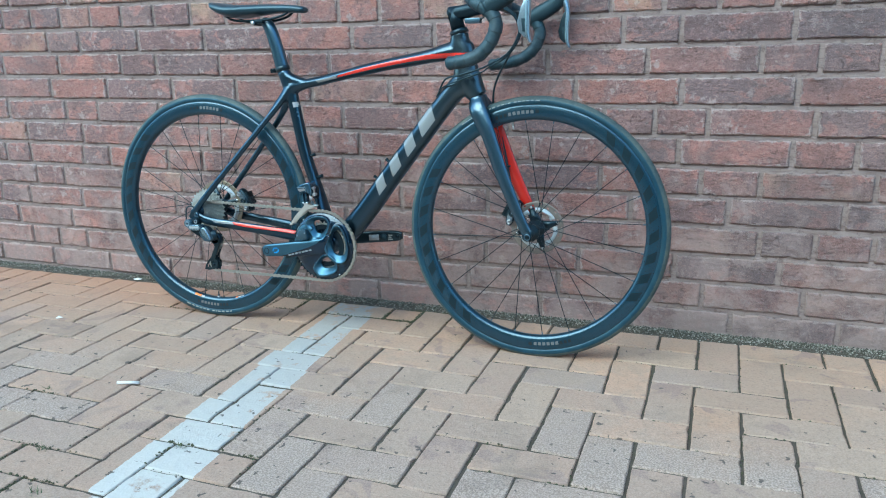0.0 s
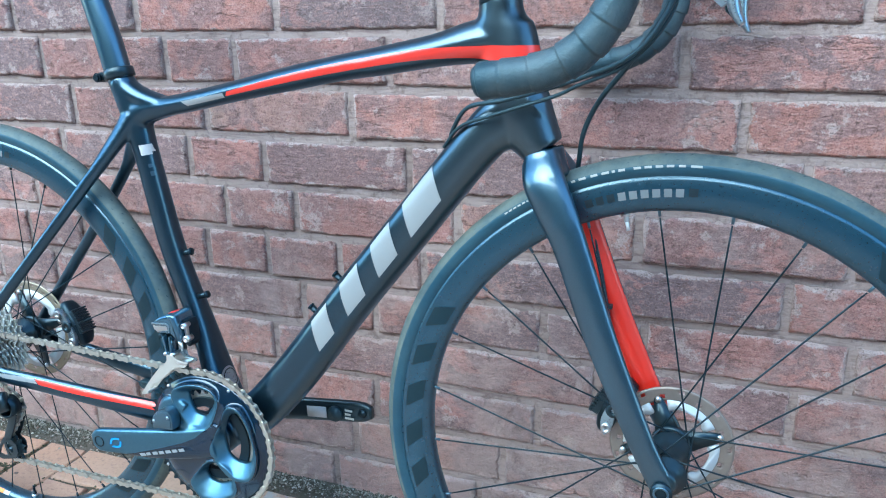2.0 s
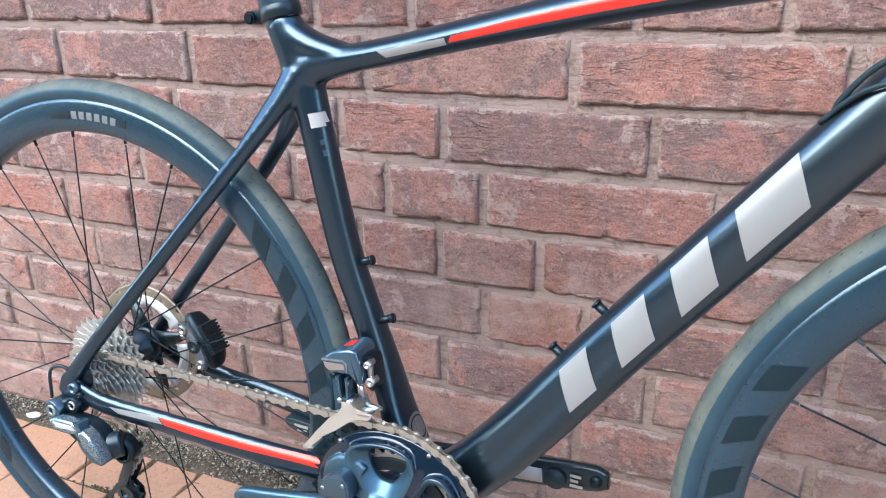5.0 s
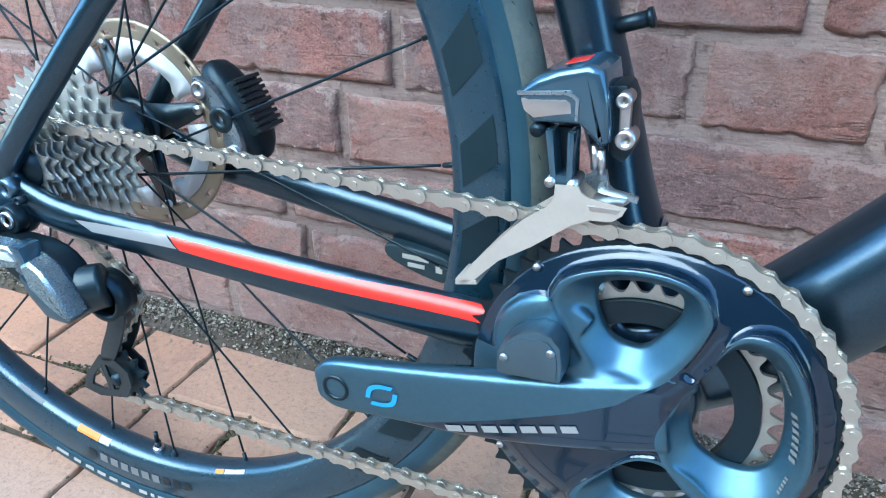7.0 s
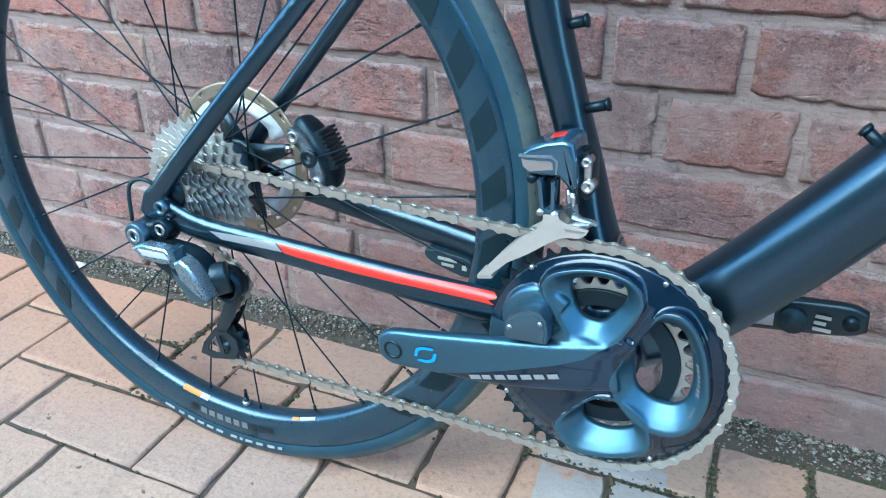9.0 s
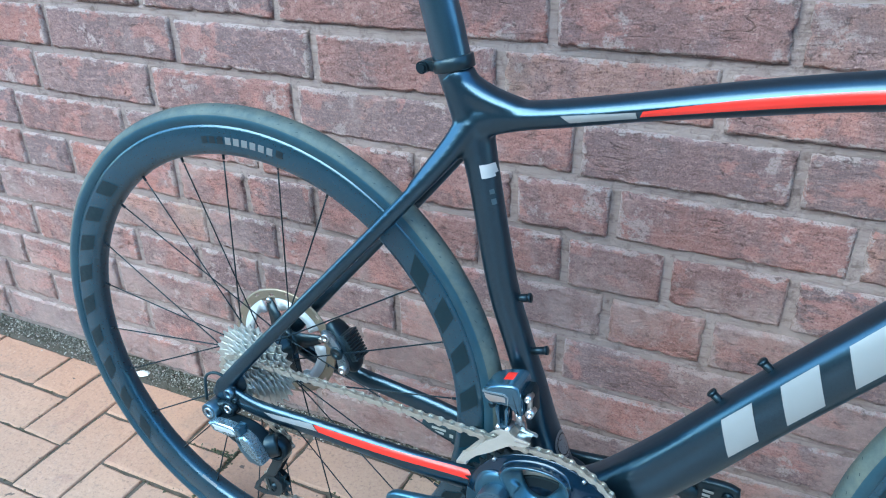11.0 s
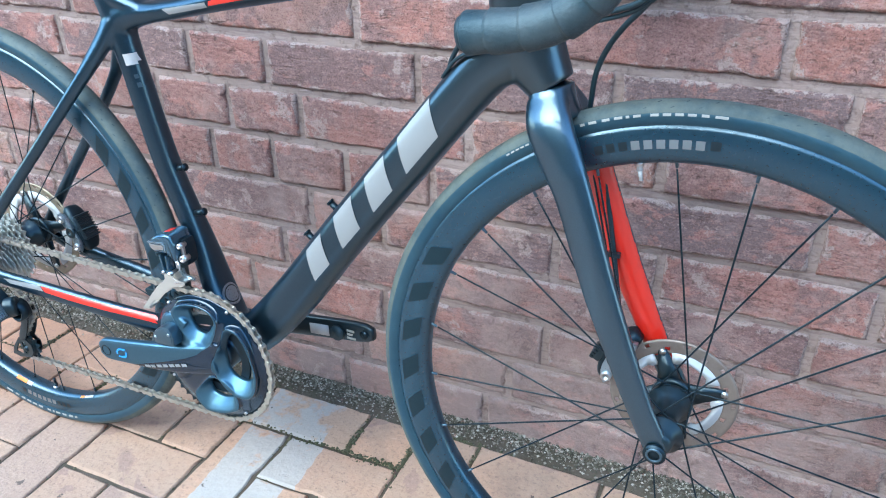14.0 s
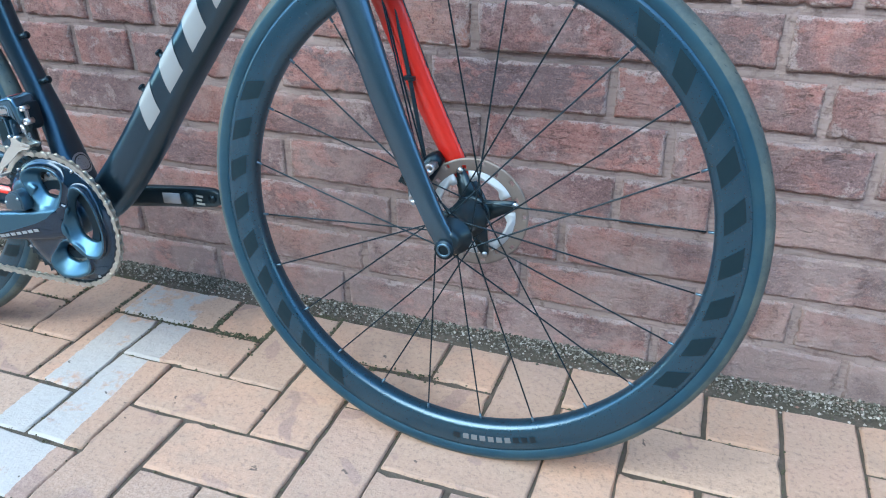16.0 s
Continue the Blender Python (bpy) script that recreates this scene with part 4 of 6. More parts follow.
    # moulded writing on the side wall, as small bars
    def wall_bar(a0, a1, r0, r1, mat):
        wb = bmesh.new()
        n = max(2, int(abs(a1 - a0) / 1.5))
        def yy(r):
            return -0.0146 * math.sqrt(max(0.0, 1 - ((r - 0.3252) / 0.0145) ** 2)) - 0.0003
        g = [[wb.verts.new((r * math.cos(radians(a0 + (a1 - a0) * k / n)), yy(r), r * math.sin(radians(a0 + (a1 - a0) * k / n)))) for k in range(n + 1)] for r in (r0, (r0 + r1) / 2, r1)]
        for p, q in zip(g, g[1:]):
            for k in range(n):
                wb.faces.new((p[k], p[k + 1], q[k + 1], q[k]))
        part("side_wall_mark", wb, mat, tyre)
    base, wide, low = (88.0, 1.0, 0.3268) if not rear else (250.4, 1.28, 0.3212)
    for o, wd in ((0.2, 2.4), (3.0, 1.4), (4.9, 1.6), (6.8, 1.6), (8.7, 1.6), (10.6, 1.6), (13.4, 1.5), (15.2, 0.7), (16.3, 1.7), (18.4, 1.6), (20.6, 1.7), (22.6, 1.0)):
        wall_bar(base + o * wide, base + (o + wd * 0.8) * wide, low, low + (0.0024 if not rear else 0.0034), WHITE_PRINT)
    for j in range(6 if not rear else 0):
        wall_bar(base + 32.0 + j * 1.0, base + 32.0 + j * 1.0 + 0.7, 0.3268, 0.3284, WHITE_PRINT)
    # hub and spokes; the front hub stands a little towards the street in its rim
    inset = 0.0 if rear else -0.009
    hb_ = bmesh.new()
    near, far = (0.030, 0.027) if not rear else (0.016, 0.030)
    prof_h = [(0.010, -0.050), (0.0135, -0.046), (0.0145, -near - 0.006), (0.0225, -near - 0.002), (0.0225, -near + 0.003), (0.0135, -near + 0.010), (0.0125, 0.0), (0.0165, far - 0.008), (0.0235, far - 0.003), (0.0235, far + 0.003), (0.0190, far + 0.010), (0.0120, 0.050)]
    revolve(hb_, prof_h, centre=(0, inset, 0), n=32, closed=False)
    part("hub", hb_, PLASTIC, wh, "black wheel hub")
    phase = 6.1 if not rear else 4.9
    for k in range(24):
        side, y0, fr_ = (-1, near, 0.0205) if (k % 2 == 0) == rear else (1, far, 0.0215)
        a = phase + 15.0 * k
        swing = 78.0 if k % 4 in ((2, 3) if rear else (0, 3)) else -78.0
        p = (fr_ * math.cos(radians(a + swing)), side * y0 + inset, fr_ * math.sin(radians(a + swing)))
        q = (0.2865 * math.cos(radians(a)), side * 0.002, 0.2865 * math.sin(radians(a)))
        sk = bmesh.new()
        d = Vector(q) - Vector(p)
        ref = Vector((0, 1, 0))
        sweep(sk, [(*p, 0.0010, 0.0010), (*(Vector(p) + d * 0.08), 0.0010, 0.0010), (*(Vector(p) + d * 0.12), 0.0011, 0.0006), (*(Vector(p) + d * 0.88), 0.0011, 0.0006), (*(Vector(p) + d * 0.95), 0.0009, 0.0009)], n=6, per=1, ref=(0, 1, 0))
        spoke = part("spoke", sk, BLACK_METAL, wh)
        nb = bmesh.new()
        rod(nb, tuple(Vector(p) + d * 0.955), tuple(Vector(p) + d * 1.0), 0.0016, 0.0019, n=8)
        part("nipple", nb, ANODISED if not rear else BLACK_METAL, wh)
    # valve
    va = 103.0 if not rear else 270.8
    vb = bmesh.new()
    ca, sa = math.cos(radians(va)), math.sin(radians(va))
    rod(vb, (0.288 * ca, 0, 0.288 * sa), (0.272 * ca, 0, 0.272 * sa), 0.0030, n=12)
    rod(vb, (0.273 * ca, 0, 0.273 * sa), (0.262 * ca, 0, 0.262 * sa), 0.0022, 0.0018, n=12)
    nut = bmesh.new()
    rod(nut, (0.2815 * ca, 0, 0.2815 * sa), (0.2775 * ca, 0, 0.2775 * sa), 0.0048, n=12)
    part("valve_nut", nut, ALLOY, wh, "bright valve nut")
    part("valve", vb, FIN if not rear else BLACK_METAL, wh, "pale metal valve" if not rear else "black valve")
    # disc: steel ring with slots, bright fins, black spider
    yd, q = 0.046 + inset, (1.0 if rear else 0.8700)
    dr, ring_in = bmesh.new(), (0.0650 if rear else 0.0530)
    # one sheet of steel with two staggered rows of open slots
    levels = [ring_in] + [r * q for r in ((0.0690, 0.0725, 0.0735, 0.0770, 0.0800) if rear else (0.0640, 0.0700, 0.0715, 0.0765, 0.0800))]
    angles = [20 * k + d for k in range(18) for d in (0.0, 5.5, 9.0, 12.7, 16.4)]
    n_a = len(angles)
    sheets = [[[dr.verts.new((r * math.cos(radians(a)), y, r * math.sin(radians(a)))) for a in angles] for r in levels] for y in (yd - 0.0009, yd + 0.0009)]
    def solid(k, a):
        a %= n_a
        return 0 <= k < 5 and not (a % 5 == 0 and ((k == 1 and (a // 5) % 2) or (k == 3 and not (a // 5) % 2)))
    for k in range(5):
        for a in range(n_a):
            if not solid(k, a):
                continue
            b = (a + 1) % n_a
            f, g = ([sh[k][a], sh[k + 1][a], sh[k + 1][b], sh[k][b]] for sh in sheets)
            dr.faces.new(f)
            dr.faces.new(g[::-1])
            for e, there in ((0, solid(k, a - 1)), (1, solid(k + 1, a)), (2, solid(k, a + 1)), (3, solid(k - 1, a))):
                if not there:
                    dr.faces.new((f[(e + 1) % 4], f[e], g[e], g[(e + 1) % 4]))
    disc = part("brake_disc", dr, ROTOR if rear else ROTOR_DULL, wh, "slotted steel disc brake rotor", angle=30)
    for k in range(4):
        fb = bmesh.new()
        a = 32 + 90 * k
        outer_r = 0.0665 if rear else 0.0620
        mid_r = outer_r - (0.0140 if rear else 0.0115)
        plate(fb, arc_points(0, 0, outer_r * q, a - 2, a + 66, 10) + arc_points(0, 0, (mid_r - 0.004) * q, a + 66, a + 58, 2) + arc_points(0, 0, mid_r * q, a + 50, a + 12, 8) + arc_points(0, 0, (mid_r - 0.004) * q, a + 6, a - 2, 2), yd - 0.0016, yd + 0.0016)
        part("cooling_fin", fb, FIN, disc, "bright alloy cooling fin")
        b0 = radians(a + 76)
        c0, s0 = math.cos(b0), math.sin(b0)
        ar = bmesh.new()
        side_a = [(r * q * c0 + w * s0, r * q * s0 - w * c0) for r, w in ((0.018, 0.014), (0.036, 0.0100), (0.054, 0.0070), (0.066, 0.0045))]
        side_b = [(r * q * c0 - w * s0, r * q * s0 + w * c0) for r, w in ((0.066, 0.0045), (0.054, 0.0070), (0.036, 0.0100), (0.018, 0.014))]
        plate(ar, side_a + side_b, yd - 0.0025, yd + 0.0005)
        part("spider_arm", ar, PLASTIC, disc)
        rv = bmesh.new()
        rod(rv, (0.0640 * q * c0, yd - 0.0042, 0.0640 * q * s0), (0.0640 * q * c0, yd, 0.0640 * q * s0), 0.0036, n=14)
        part("rivet", rv, ALLOY, disc)
    lk = bmesh.new()
    revolve(lk, [(0.0225, yd - 0.006), (0.0225, yd + 0.002), (0.016, yd + 0.004), (0.016, yd - 0.007)], n=36)
    part("lock_ring", lk, PLASTIC, disc)
    return wh


front_wheel = wheel("front_wheel", FRONT, "front wheel with a deep black rim, black spokes and a disc", False)
rear_wheel = wheel("rear_wheel", REAR, "rear wheel with a deep black rim, sprockets and a disc", True)
ax = bmesh.new()
rod(ax, (FRONT[0], -0.066, FRONT[2] - 0.006), (FRONT[0], 0.066, FRONT[2] - 0.006), 0.0075, n=24)
rod(ax, (FRONT[0], -0.0675, FRONT[2] - 0.006), (FRONT[0], -0.064, FRONT[2] - 0.006), 0.0115, n=28)
part("front_axle", ax, BLACK_METAL, bike, "black through axle")
ar_ = bmesh.new()
revolve(ar_, [(0.0085, -0.0690), (0.0085, -0.0680), (0.0060, -0.0680), (0.0060, -0.0690)], centre=(FRONT[0], 0, FRONT[2] - 0.006), n=24)
part("axle_socket", ar_, ANODISED, bike)


# ---------------------------------------------------------------- drive train
def sprocket_outline(r, teeth, depth=0.0044, turn=0.0):
    """Round valleys between narrow teeth."""
    pts, step = [], 360.0 / teeth
    for k in range(teeth):
        for at, out in ((0.0, -1.0), (0.16, -0.92), (0.30, -0.45), (0.42, 0.25), (0.50, 0.42), (0.58, 0.25), (0.70, -0.45), (0.84, -0.92)):
            a = radians(turn + step * (k + at))
            pts.append(((r + depth * out) * math.cos(a), (r + depth * out) * math.sin(a)))
    return pts


def toothed(bm, r, teeth, y0, y1, inner, centre=(0, 0), turn=0.0):
    out = sprocket_outline(r, teeth, turn=turn)
    n = len(out)
    inn = [(inner * math.cos(math.atan2(z, x)), inner * math.sin(math.atan2(z, x))) for x, z in out]
    rings = [[bm.verts.new((centre[0] + x, y, centre[1] + z)) for x, z in o] for o, y in ((out, y0), (out, y1), (inn, y1), (inn, y0))]
    for a, b in zip(rings, rings[1:] + rings[:1]):
        for k in range(n):
            bm.faces.new((a[k], a[(k + 1) % n], b[(k + 1) % n], b[k]))


cog_rng = random.Random(8)
for k, teeth in enumerate((11, 12, 13, 14, 15, 17, 19, 21, 24, 27, 30)):
    cg = bmesh.new()
    r = teeth * 0.0127 / (2 * math.pi)
    yk = -0.0575 + 0.0038 * k
    toothed(cg, r, teeth, yk - 0.0008, yk + 0.0008, max(0.015, r - 0.013), turn=cog_rng.uniform(0, 30))
    cog = part("sprocket", cg, CASSETTE, rear_wheel, smooth=False)
    if k > 3:
        # arms of the carrier behind the open rings
        for a in range(0, 360, 72):
            ag = bmesh.new()
            c0, s0 = math.cos(radians(a + 9 * k)), math.sin(radians(a + 9 * k))
            plate(ag, [(rr * c0 + w_ * s0, rr * s0 - w_ * c0) for rr, w_ in ((0.014, -0.005), (r - 0.012, -0.003), (r - 0.012, 0.003), (0.014, 0.005))], yk - 0.0007, yk + 0.0007)
            part("carrier_arm", ag, BLACK_METAL, cog, smooth=False)
cc = bmesh.new()
rod(cc, (0, -0.062, 0), (0, -0.016, 0), 0.0155, n=28)
part("freehub", cc, BLACK_METAL, rear_wheel)

crank = new("crankset")
crank.parent = bike
crank.location = BB
tagged(crank, "dark grey alloy crankset with two chainrings")
for r, teeth, yk, inner, mt, nm in ((0.1010, 50, -0.0475, 0.084, BLACK_METAL, "outer_chainring"), (0.0690, 34, -0.0385, 0.0615, STEEL, "inner_chainring"), (0.0610, 34, -0.0385, 0.0480, BLACK_METAL, "ring_carrier")):
    cr = bmesh.new()
    if nm == "ring_carrier":
        revolve(cr, [(r, yk - 0.004), (r, yk + 0.004), (inner, yk + 0.004), (inner, yk - 0.004)], n=72)
    else:
        toothed(cr, r, teeth, yk - 0.0012, yk + 0.0012, inner)
    part(nm, cr, mt, crank, smooth=False)


def reach(outline, centre, a):
    """How far an outline lies from a point inside it, in one direction."""
    d, best = np.array((math.cos(a), math.sin(a))), 0.0
    for p, q in zip(outline, outline[1:] + outline[:1]):
        e, w_ = q - p, p - centre
        det = e[0] * d[1] - e[1] * d[0]
        if abs(det) > 1e-12:
            t = (e[0] * w_[1] - e[1] * w_[0]) / det
            u = (d[0] * w_[1] - d[1] * w_[0]) / det
            if -1e-9 <= u <= 1 + 1e-9 and t > best:
                best = t
    return best


# the openings of the face, and the satin collar round each one
OPENINGS = [
    ([(-0.0286, 0.0635), (-0.0238, 0.0474), (-0.0153, 0.0382), (-0.0024, 0.0373), (0.0064, 0.0470), (0.0136, 0.0588), (0.0140, 0.0690), (0.0084, 0.0740), (-0.0073, 0.0750), (-0.0232, 0.0713)],
     [(-0.0484, 0.0669), (-0.0401, 0.0773), (-0.0183, 0.0858), (0.0049, 0.0876), (0.0225, 0.0819), (0.0297, 0.0700), (0.0290, 0.0605), (0.0214, 0.0414), (0.0098, 0.0253), (-0.0120, 0.0140), (-0.0263, 0.0247), (-0.0470, 0.0573)]),
    ([(0.0437, 0.0490), (0.0340, 0.0396), (0.0266, 0.0198), (0.0272, 0.0016), (0.0325, -0.0145), (0.0460, -0.0225), (0.0605, -0.0220), (0.0690, -0.0130), (0.0710, 0.0050), (0.0670, 0.0284), (0.0582, 0.0456)],
     [(0.0507, 0.0657), (0.0400, 0.0600), (0.0300, 0.0367), (0.0190, 0.0150), (0.0120, -0.0060), (0.0200, -0.0260), (0.0400, -0.0430), (0.0640, -0.0440), (0.0790, -0.0310), (0.0855, -0.0100), (0.0849, 0.0097), (0.0773, 0.0398), (0.0639, 0.0611)]),
    ([(-0.0083, -0.0440), (0.0048, -0.0335), (0.0191, -0.0345), (0.0322, -0.0458), (0.0308, -0.0557), (0.0115, -0.0634), (-0.0065, -0.0591)],
     [(-0.0296, -0.0645), (-0.0120, -0.0400), (0.0040, -0.0240), (0.0230, -0.0230), (0.0452, -0.0390), (0.0488, -0.0638), (0.0285, -0.0790), (0.0050, -0.0860), (-0.0154, -0.0855)]),
]
COLLARS = []
for hole_pts, edge_pts in OPENINGS:
    centre = np.mean([np.array(q) for q in hole_pts], axis=0)
    lines = closed_curve(hole_pts), closed_curve(edge_pts)
    COLLARS.append((centre, *([reach(line, centre, 2 * math.pi * k / 720) for k in range(720)] for line in lines)))


def reached(table, d):
    return table[round(math.atan2(d[1], d[0]) * 360 / math.pi) % 720]


spd = bmesh.new()
# the gloss face: a shallow dish, open where the collars stand
NR, NA = 30, 216
def dish(r):
    return -0.0485 - 0.0105 * math.sin(math.pi / 2 * min(1.0, max(0.0, (0.0962 - r) / 0.034)))
radii = [0.004 + 0.0922 * k / NR for k in range(NR + 1)]
cells = set()
for k in range(NR):
    for q in range(NA):
        r, a = (radii[k] + radii[k + 1]) / 2, 2 * math.pi * (q + 0.5) / NA
        at = np.array((r * math.cos(a), r * math.sin(a)))
        clear = True
        for centre, inner_line, outer_line in COLLARS:
            d = at - centre
            r0, r1 = reached(inner_line, d), reached(outer_line, d)
            if math.hypot(*d) < r0 + 0.86 * (r1 - r0):
                clear = False
        if clear:
            cells.add((k, q))
front_v, back_v = {}, {}
def disc_vert(store, k, q, y):
    q %= NA
    if (k, q) not in store:
        a = 2 * math.pi * q / NA
        store[(k, q)] = spd.verts.new((radii[k] * math.cos(a), y, radii[k] * math.sin(a)))
    return store[(k, q)]
for k, q in cells:
    f = [disc_vert(front_v, kk, qq, dish(radii[kk])) for kk, qq in ((k, q), (k + 1, q), (k + 1, q + 1), (k, q + 1))]
    b = [disc_vert(back_v, kk, qq, -0.0468) for kk, qq in ((k, q), (k + 1, q), (k + 1, q + 1), (k, q + 1))]
    spd.faces.new(f)
    spd.faces.new(b[::-1])
    for e, nb in (((0, 1), (k, (q - 1) % NA)), ((1, 2), (k + 1, q)), ((2, 3), (k, (q + 1) % NA)), ((3, 0), (k - 1, q))):
        if nb not in cells:
            spd.faces.new((f[e[1]], f[e[0]], b[e[0]], b[e[1]]))
for centre, inner_line, outer_line in COLLARS:
    rings, steps = [], 144
    for k in range(steps):
        a = 2 * math.pi * k / steps
        way = (math.cos(a), math.sin(a))
        r0, r1 = reached(inner_line, way), reached(outer_line, way)
        r1 = max(r1, r0 + 0.004)
        row = []
        for f, y in ((0.0, -0.0420), (0.0, -0.0480), (0.18, -0.0512), (0.50, -0.0570), (0.78, -0.0612), (0.93, -0.0622), (1.03, -0.0604), (1.08, -0.0490)):
            r = r0 + (r1 - r0) * f
            at = centre + r * np.array((math.cos(a), math.sin(a)))
            row.append(spd.verts.new((at[0], y, at[1])))
        rings.append(row)
    for k in range(steps):
        g, h = rings[k], rings[(k + 1) % steps]
        for j in range(8):
            spd.faces.new((g[j], g[(j + 1) % 8], h[(j + 1) % 8], h[j]))
# the satin hump that the power meter sits in
sweep(spd, [(-0.0720, -0.0520, 0.0180, 0.0120, 0.0050), (-0.0640, -0.0540, 0.0400, 0.0130, 0.0055), (-0.0480, -0.0550, 0.0500, 0.0120, 0.0055), (-0.0330, -0.0550, 0.0420, 0.0120, 0.0055)], n=14)
ARM = (-0.1715, -0.0205)
ul = math.hypot(*ARM)
ux, uz = ARM[0] / ul, ARM[1] / ul
sweep(spd, [(0.016, -0.0575, 0.006, 0.0215, 0.0065), (ux * 0.030, -0.0620, uz * 0.030, 0.0220, 0.0075), (ux * 0.085, -0.0680, uz * 0.085 - 0.001, 0.0218, 0.0074), (ux * 0.140, -0.0720, uz * 0.140, 0.0190, 0.0068), (ux * 0.175, -0.0735, uz * 0.175, 0.0172, 0.0063), (ux * 0.188, -0.0735, uz * 0.188, 0.0100, 0.0055)], n=24, square=4.0)
# a fillet between the arm and the upper collar
sweep(spd, [(-0.0330, -0.0560, 0.0260, 0.0100, 0.0060), (-0.0200, -0.0580, 0.0150, 0.0110, 0.0065), (0.0050, -0.0580, 0.0160, 0.0110, 0.0060), (0.0230, -0.0575, 0.0330, 0.0090, 0.0050)], n=16)
crank_bm = fused(spd, 0.0013, 7)
# where the face is satin, and where it is gloss
finish = crank_bm.verts.layers.float.new("finish")
for v in crank_bm.verts:
    at = np.array((v.co.x, v.co.z))
    best = -1.0
    for centre, inner_line, outer_line in COLLARS:
        d = at - centre
        best = max(best, (reached(outer_line, d) * 0.985 - math.hypot(*d)) / 0.004)
    seam = np.interp(v.co.x, (-0.19, -0.15, -0.1145, -0.0684, -0.0302, -0.0088, 0.012), (-0.060, -0.040, -0.0290, -0.0135, 0.0005, 0.0110, 0.030))
    arm = min((v.co.z - seam) / 0.004, (0.018 - v.co.x) / 0.004, (0.0290 - abs(v.co.x * uz - v.co.z * ux)) / 0.004)
    hump = (0.0300 - math.hypot(v.co.x + 0.052, v.co.z - 0.030)) / 0.004
    v[finish] = min(1.0, max(0.0, 0.5 + 0.5 * max(best, arm, hump)))
arm_ob = part("crank_arm", crank_bm, CRANK, crank, "blue-grey and gloss navy crank arm with spider arms", angle=180)
hole = bmesh.new()
revolve(hole, [(0.0088, -0.0805), (0.0088, -0.0715), (0.0068, -0.0715), (0.0068, -0.0805)], centre=(ARM[0], 0, ARM[1]), n=28)
rod(hole, (ARM[0], -0.0770, ARM[1]), (ARM[0], -0.0700, ARM[1]), 0.0070, n=24)
part("pedal_thread", hole, BLACK_METAL, crank, "dark empty pedal hole")
pod_line = [(-0.0720, 0.0185), (-0.0722, 0.0320), (-0.0690, 0.0390), (-0.0610, 0.0460), (-0.0510, 0.0500), (-0.0430, 0.0490), (-0.0380, 0.0430), (-0.0362, 0.0330), (-0.0365, 0.0215)]
pod_ob = shell("power_meter", pod_line, -0.0765, -0.0590, 0.0030, ANODISED, crank, "grey power meter pod")
shell("pod_lid", [(-0.0542 + (x + 0.0542) * 0.86, 0.0345 + (z - 0.0345) * 0.78) for x, z in pod_line], -0.0774, -0.0750, 0.0006, ANODISED, pod_ob)
for px_, pz_ in ((-0.0672, 0.0310), (-0.0425, 0.0400)):
    ps = bmesh.new()
    rod(ps, (px_, -0.0782, pz_), (px_, -0.0765, pz_), 0.0023, n=12)
    part("screw", ps, PALE_ALLOY, pod_ob)
# bright shifting pins set in the ring
for px_, pz_ in ((-0.0604, 0.0728), (0.0416, 0.0830), (-0.0760, -0.0520), (0.0500, -0.0790)):
    ps = bmesh.new()
    rod(ps, (px_, -0.0520, pz_), (px_, -0.0470, pz_), 0.0021, n=12)
    part("pin", ps, ALLOY, crank)
bpy.context.view_layer.update()
# printed mark and lettering bars on the crank arm
for sgn in (-1, 1):
    # two open hooks that face one another
    hook = [(-0.1402 + sgn * x, -0.0165 + sgn * z) for x, z in ((-0.0105, -0.0035), (-0.0085, 0.0040), (-0.0020, 0.0075), (0.0075, 0.0080))]
    inner_hook = [(-0.1402 + sgn * x, -0.0165 + sgn * z) for x, z in ((-0.0075, -0.0035), (-0.0060, 0.0022), (-0.0010, 0.0048), (0.0060, 0.0052))]
    decal("blue_mark", arm_ob, hook, inner_hook, BLUE, crank, "blue printed mark", across=3, per=4)
for j, (wd, gap) in enumerate(((0.0095, 0.0020), (0.0075, 0.0020), (0.0085, 0.0020), (0.0080, 0.0020), (0.0085, 0.0020), (0.0080, 0.0020), (0.0085, 0.0020))):
    x = -0.1010 + j * 0.0108
    z0 = -0.0300 + 0.26 * (x + 0.1010)
    decal("print_bar", arm_ob, [(x, z0 + 0.0042), (x + wd, z0 + 0.0042 + 0.26 * wd)], [(x + 0.002, z0), (x + wd + 0.002, z0 + 0.26 * wd)], SILVER_INK, crank, across=2, per=3, lift=0.0008)
for a0, a1, w_ in ((36.0, 25.0, 0.0018), (19.0, -6.0, 0.0030), (-9.0, -18.0, 0.0014)):
    # small writing round the collar, as bars
    step = -1.7 if w_ < 0.002 else -3.2
    for k in range(int((a1 - a0) / step)):
        b0, b1 = radians(a0 + step * k), radians(a0 + step * k + step * 0.6)
        decal("print_bar", arm_ob, [(0.0790 * math.cos(b0), 0.0790 * math.sin(b0)), (0.0790 * math.cos(b1), 0.0790 * math.sin(b1))], [((0.0790 - w_) * math.cos(b0), (0.0790 - w_) * math.sin(b0)), ((0.0790 - w_) * math.cos(b1), (0.0790 - w_) * math.sin(b1))], GREY_PRINT, crank, across=2, per=2, lift=0.0006)
left = bmesh.new()
lx, lz = 0.1770, 0.018
sweep(left, [(-0.012, 0.0640, 0.0, 0.0170, 0.0070), (lx * 0.1, 0.0650, lz * 0.1, 0.0180, 0.0075), (lx * 0.5, 0.0700, lz * 0.5, 0.0170, 0.0068), (lx * 0.95, 0.0740, lz * 0.95, 0.0155, 0.0062), (lx * 1.07, 0.0740, lz * 1.07, 0.0095, 0.0055)], n=20, square=3.0)
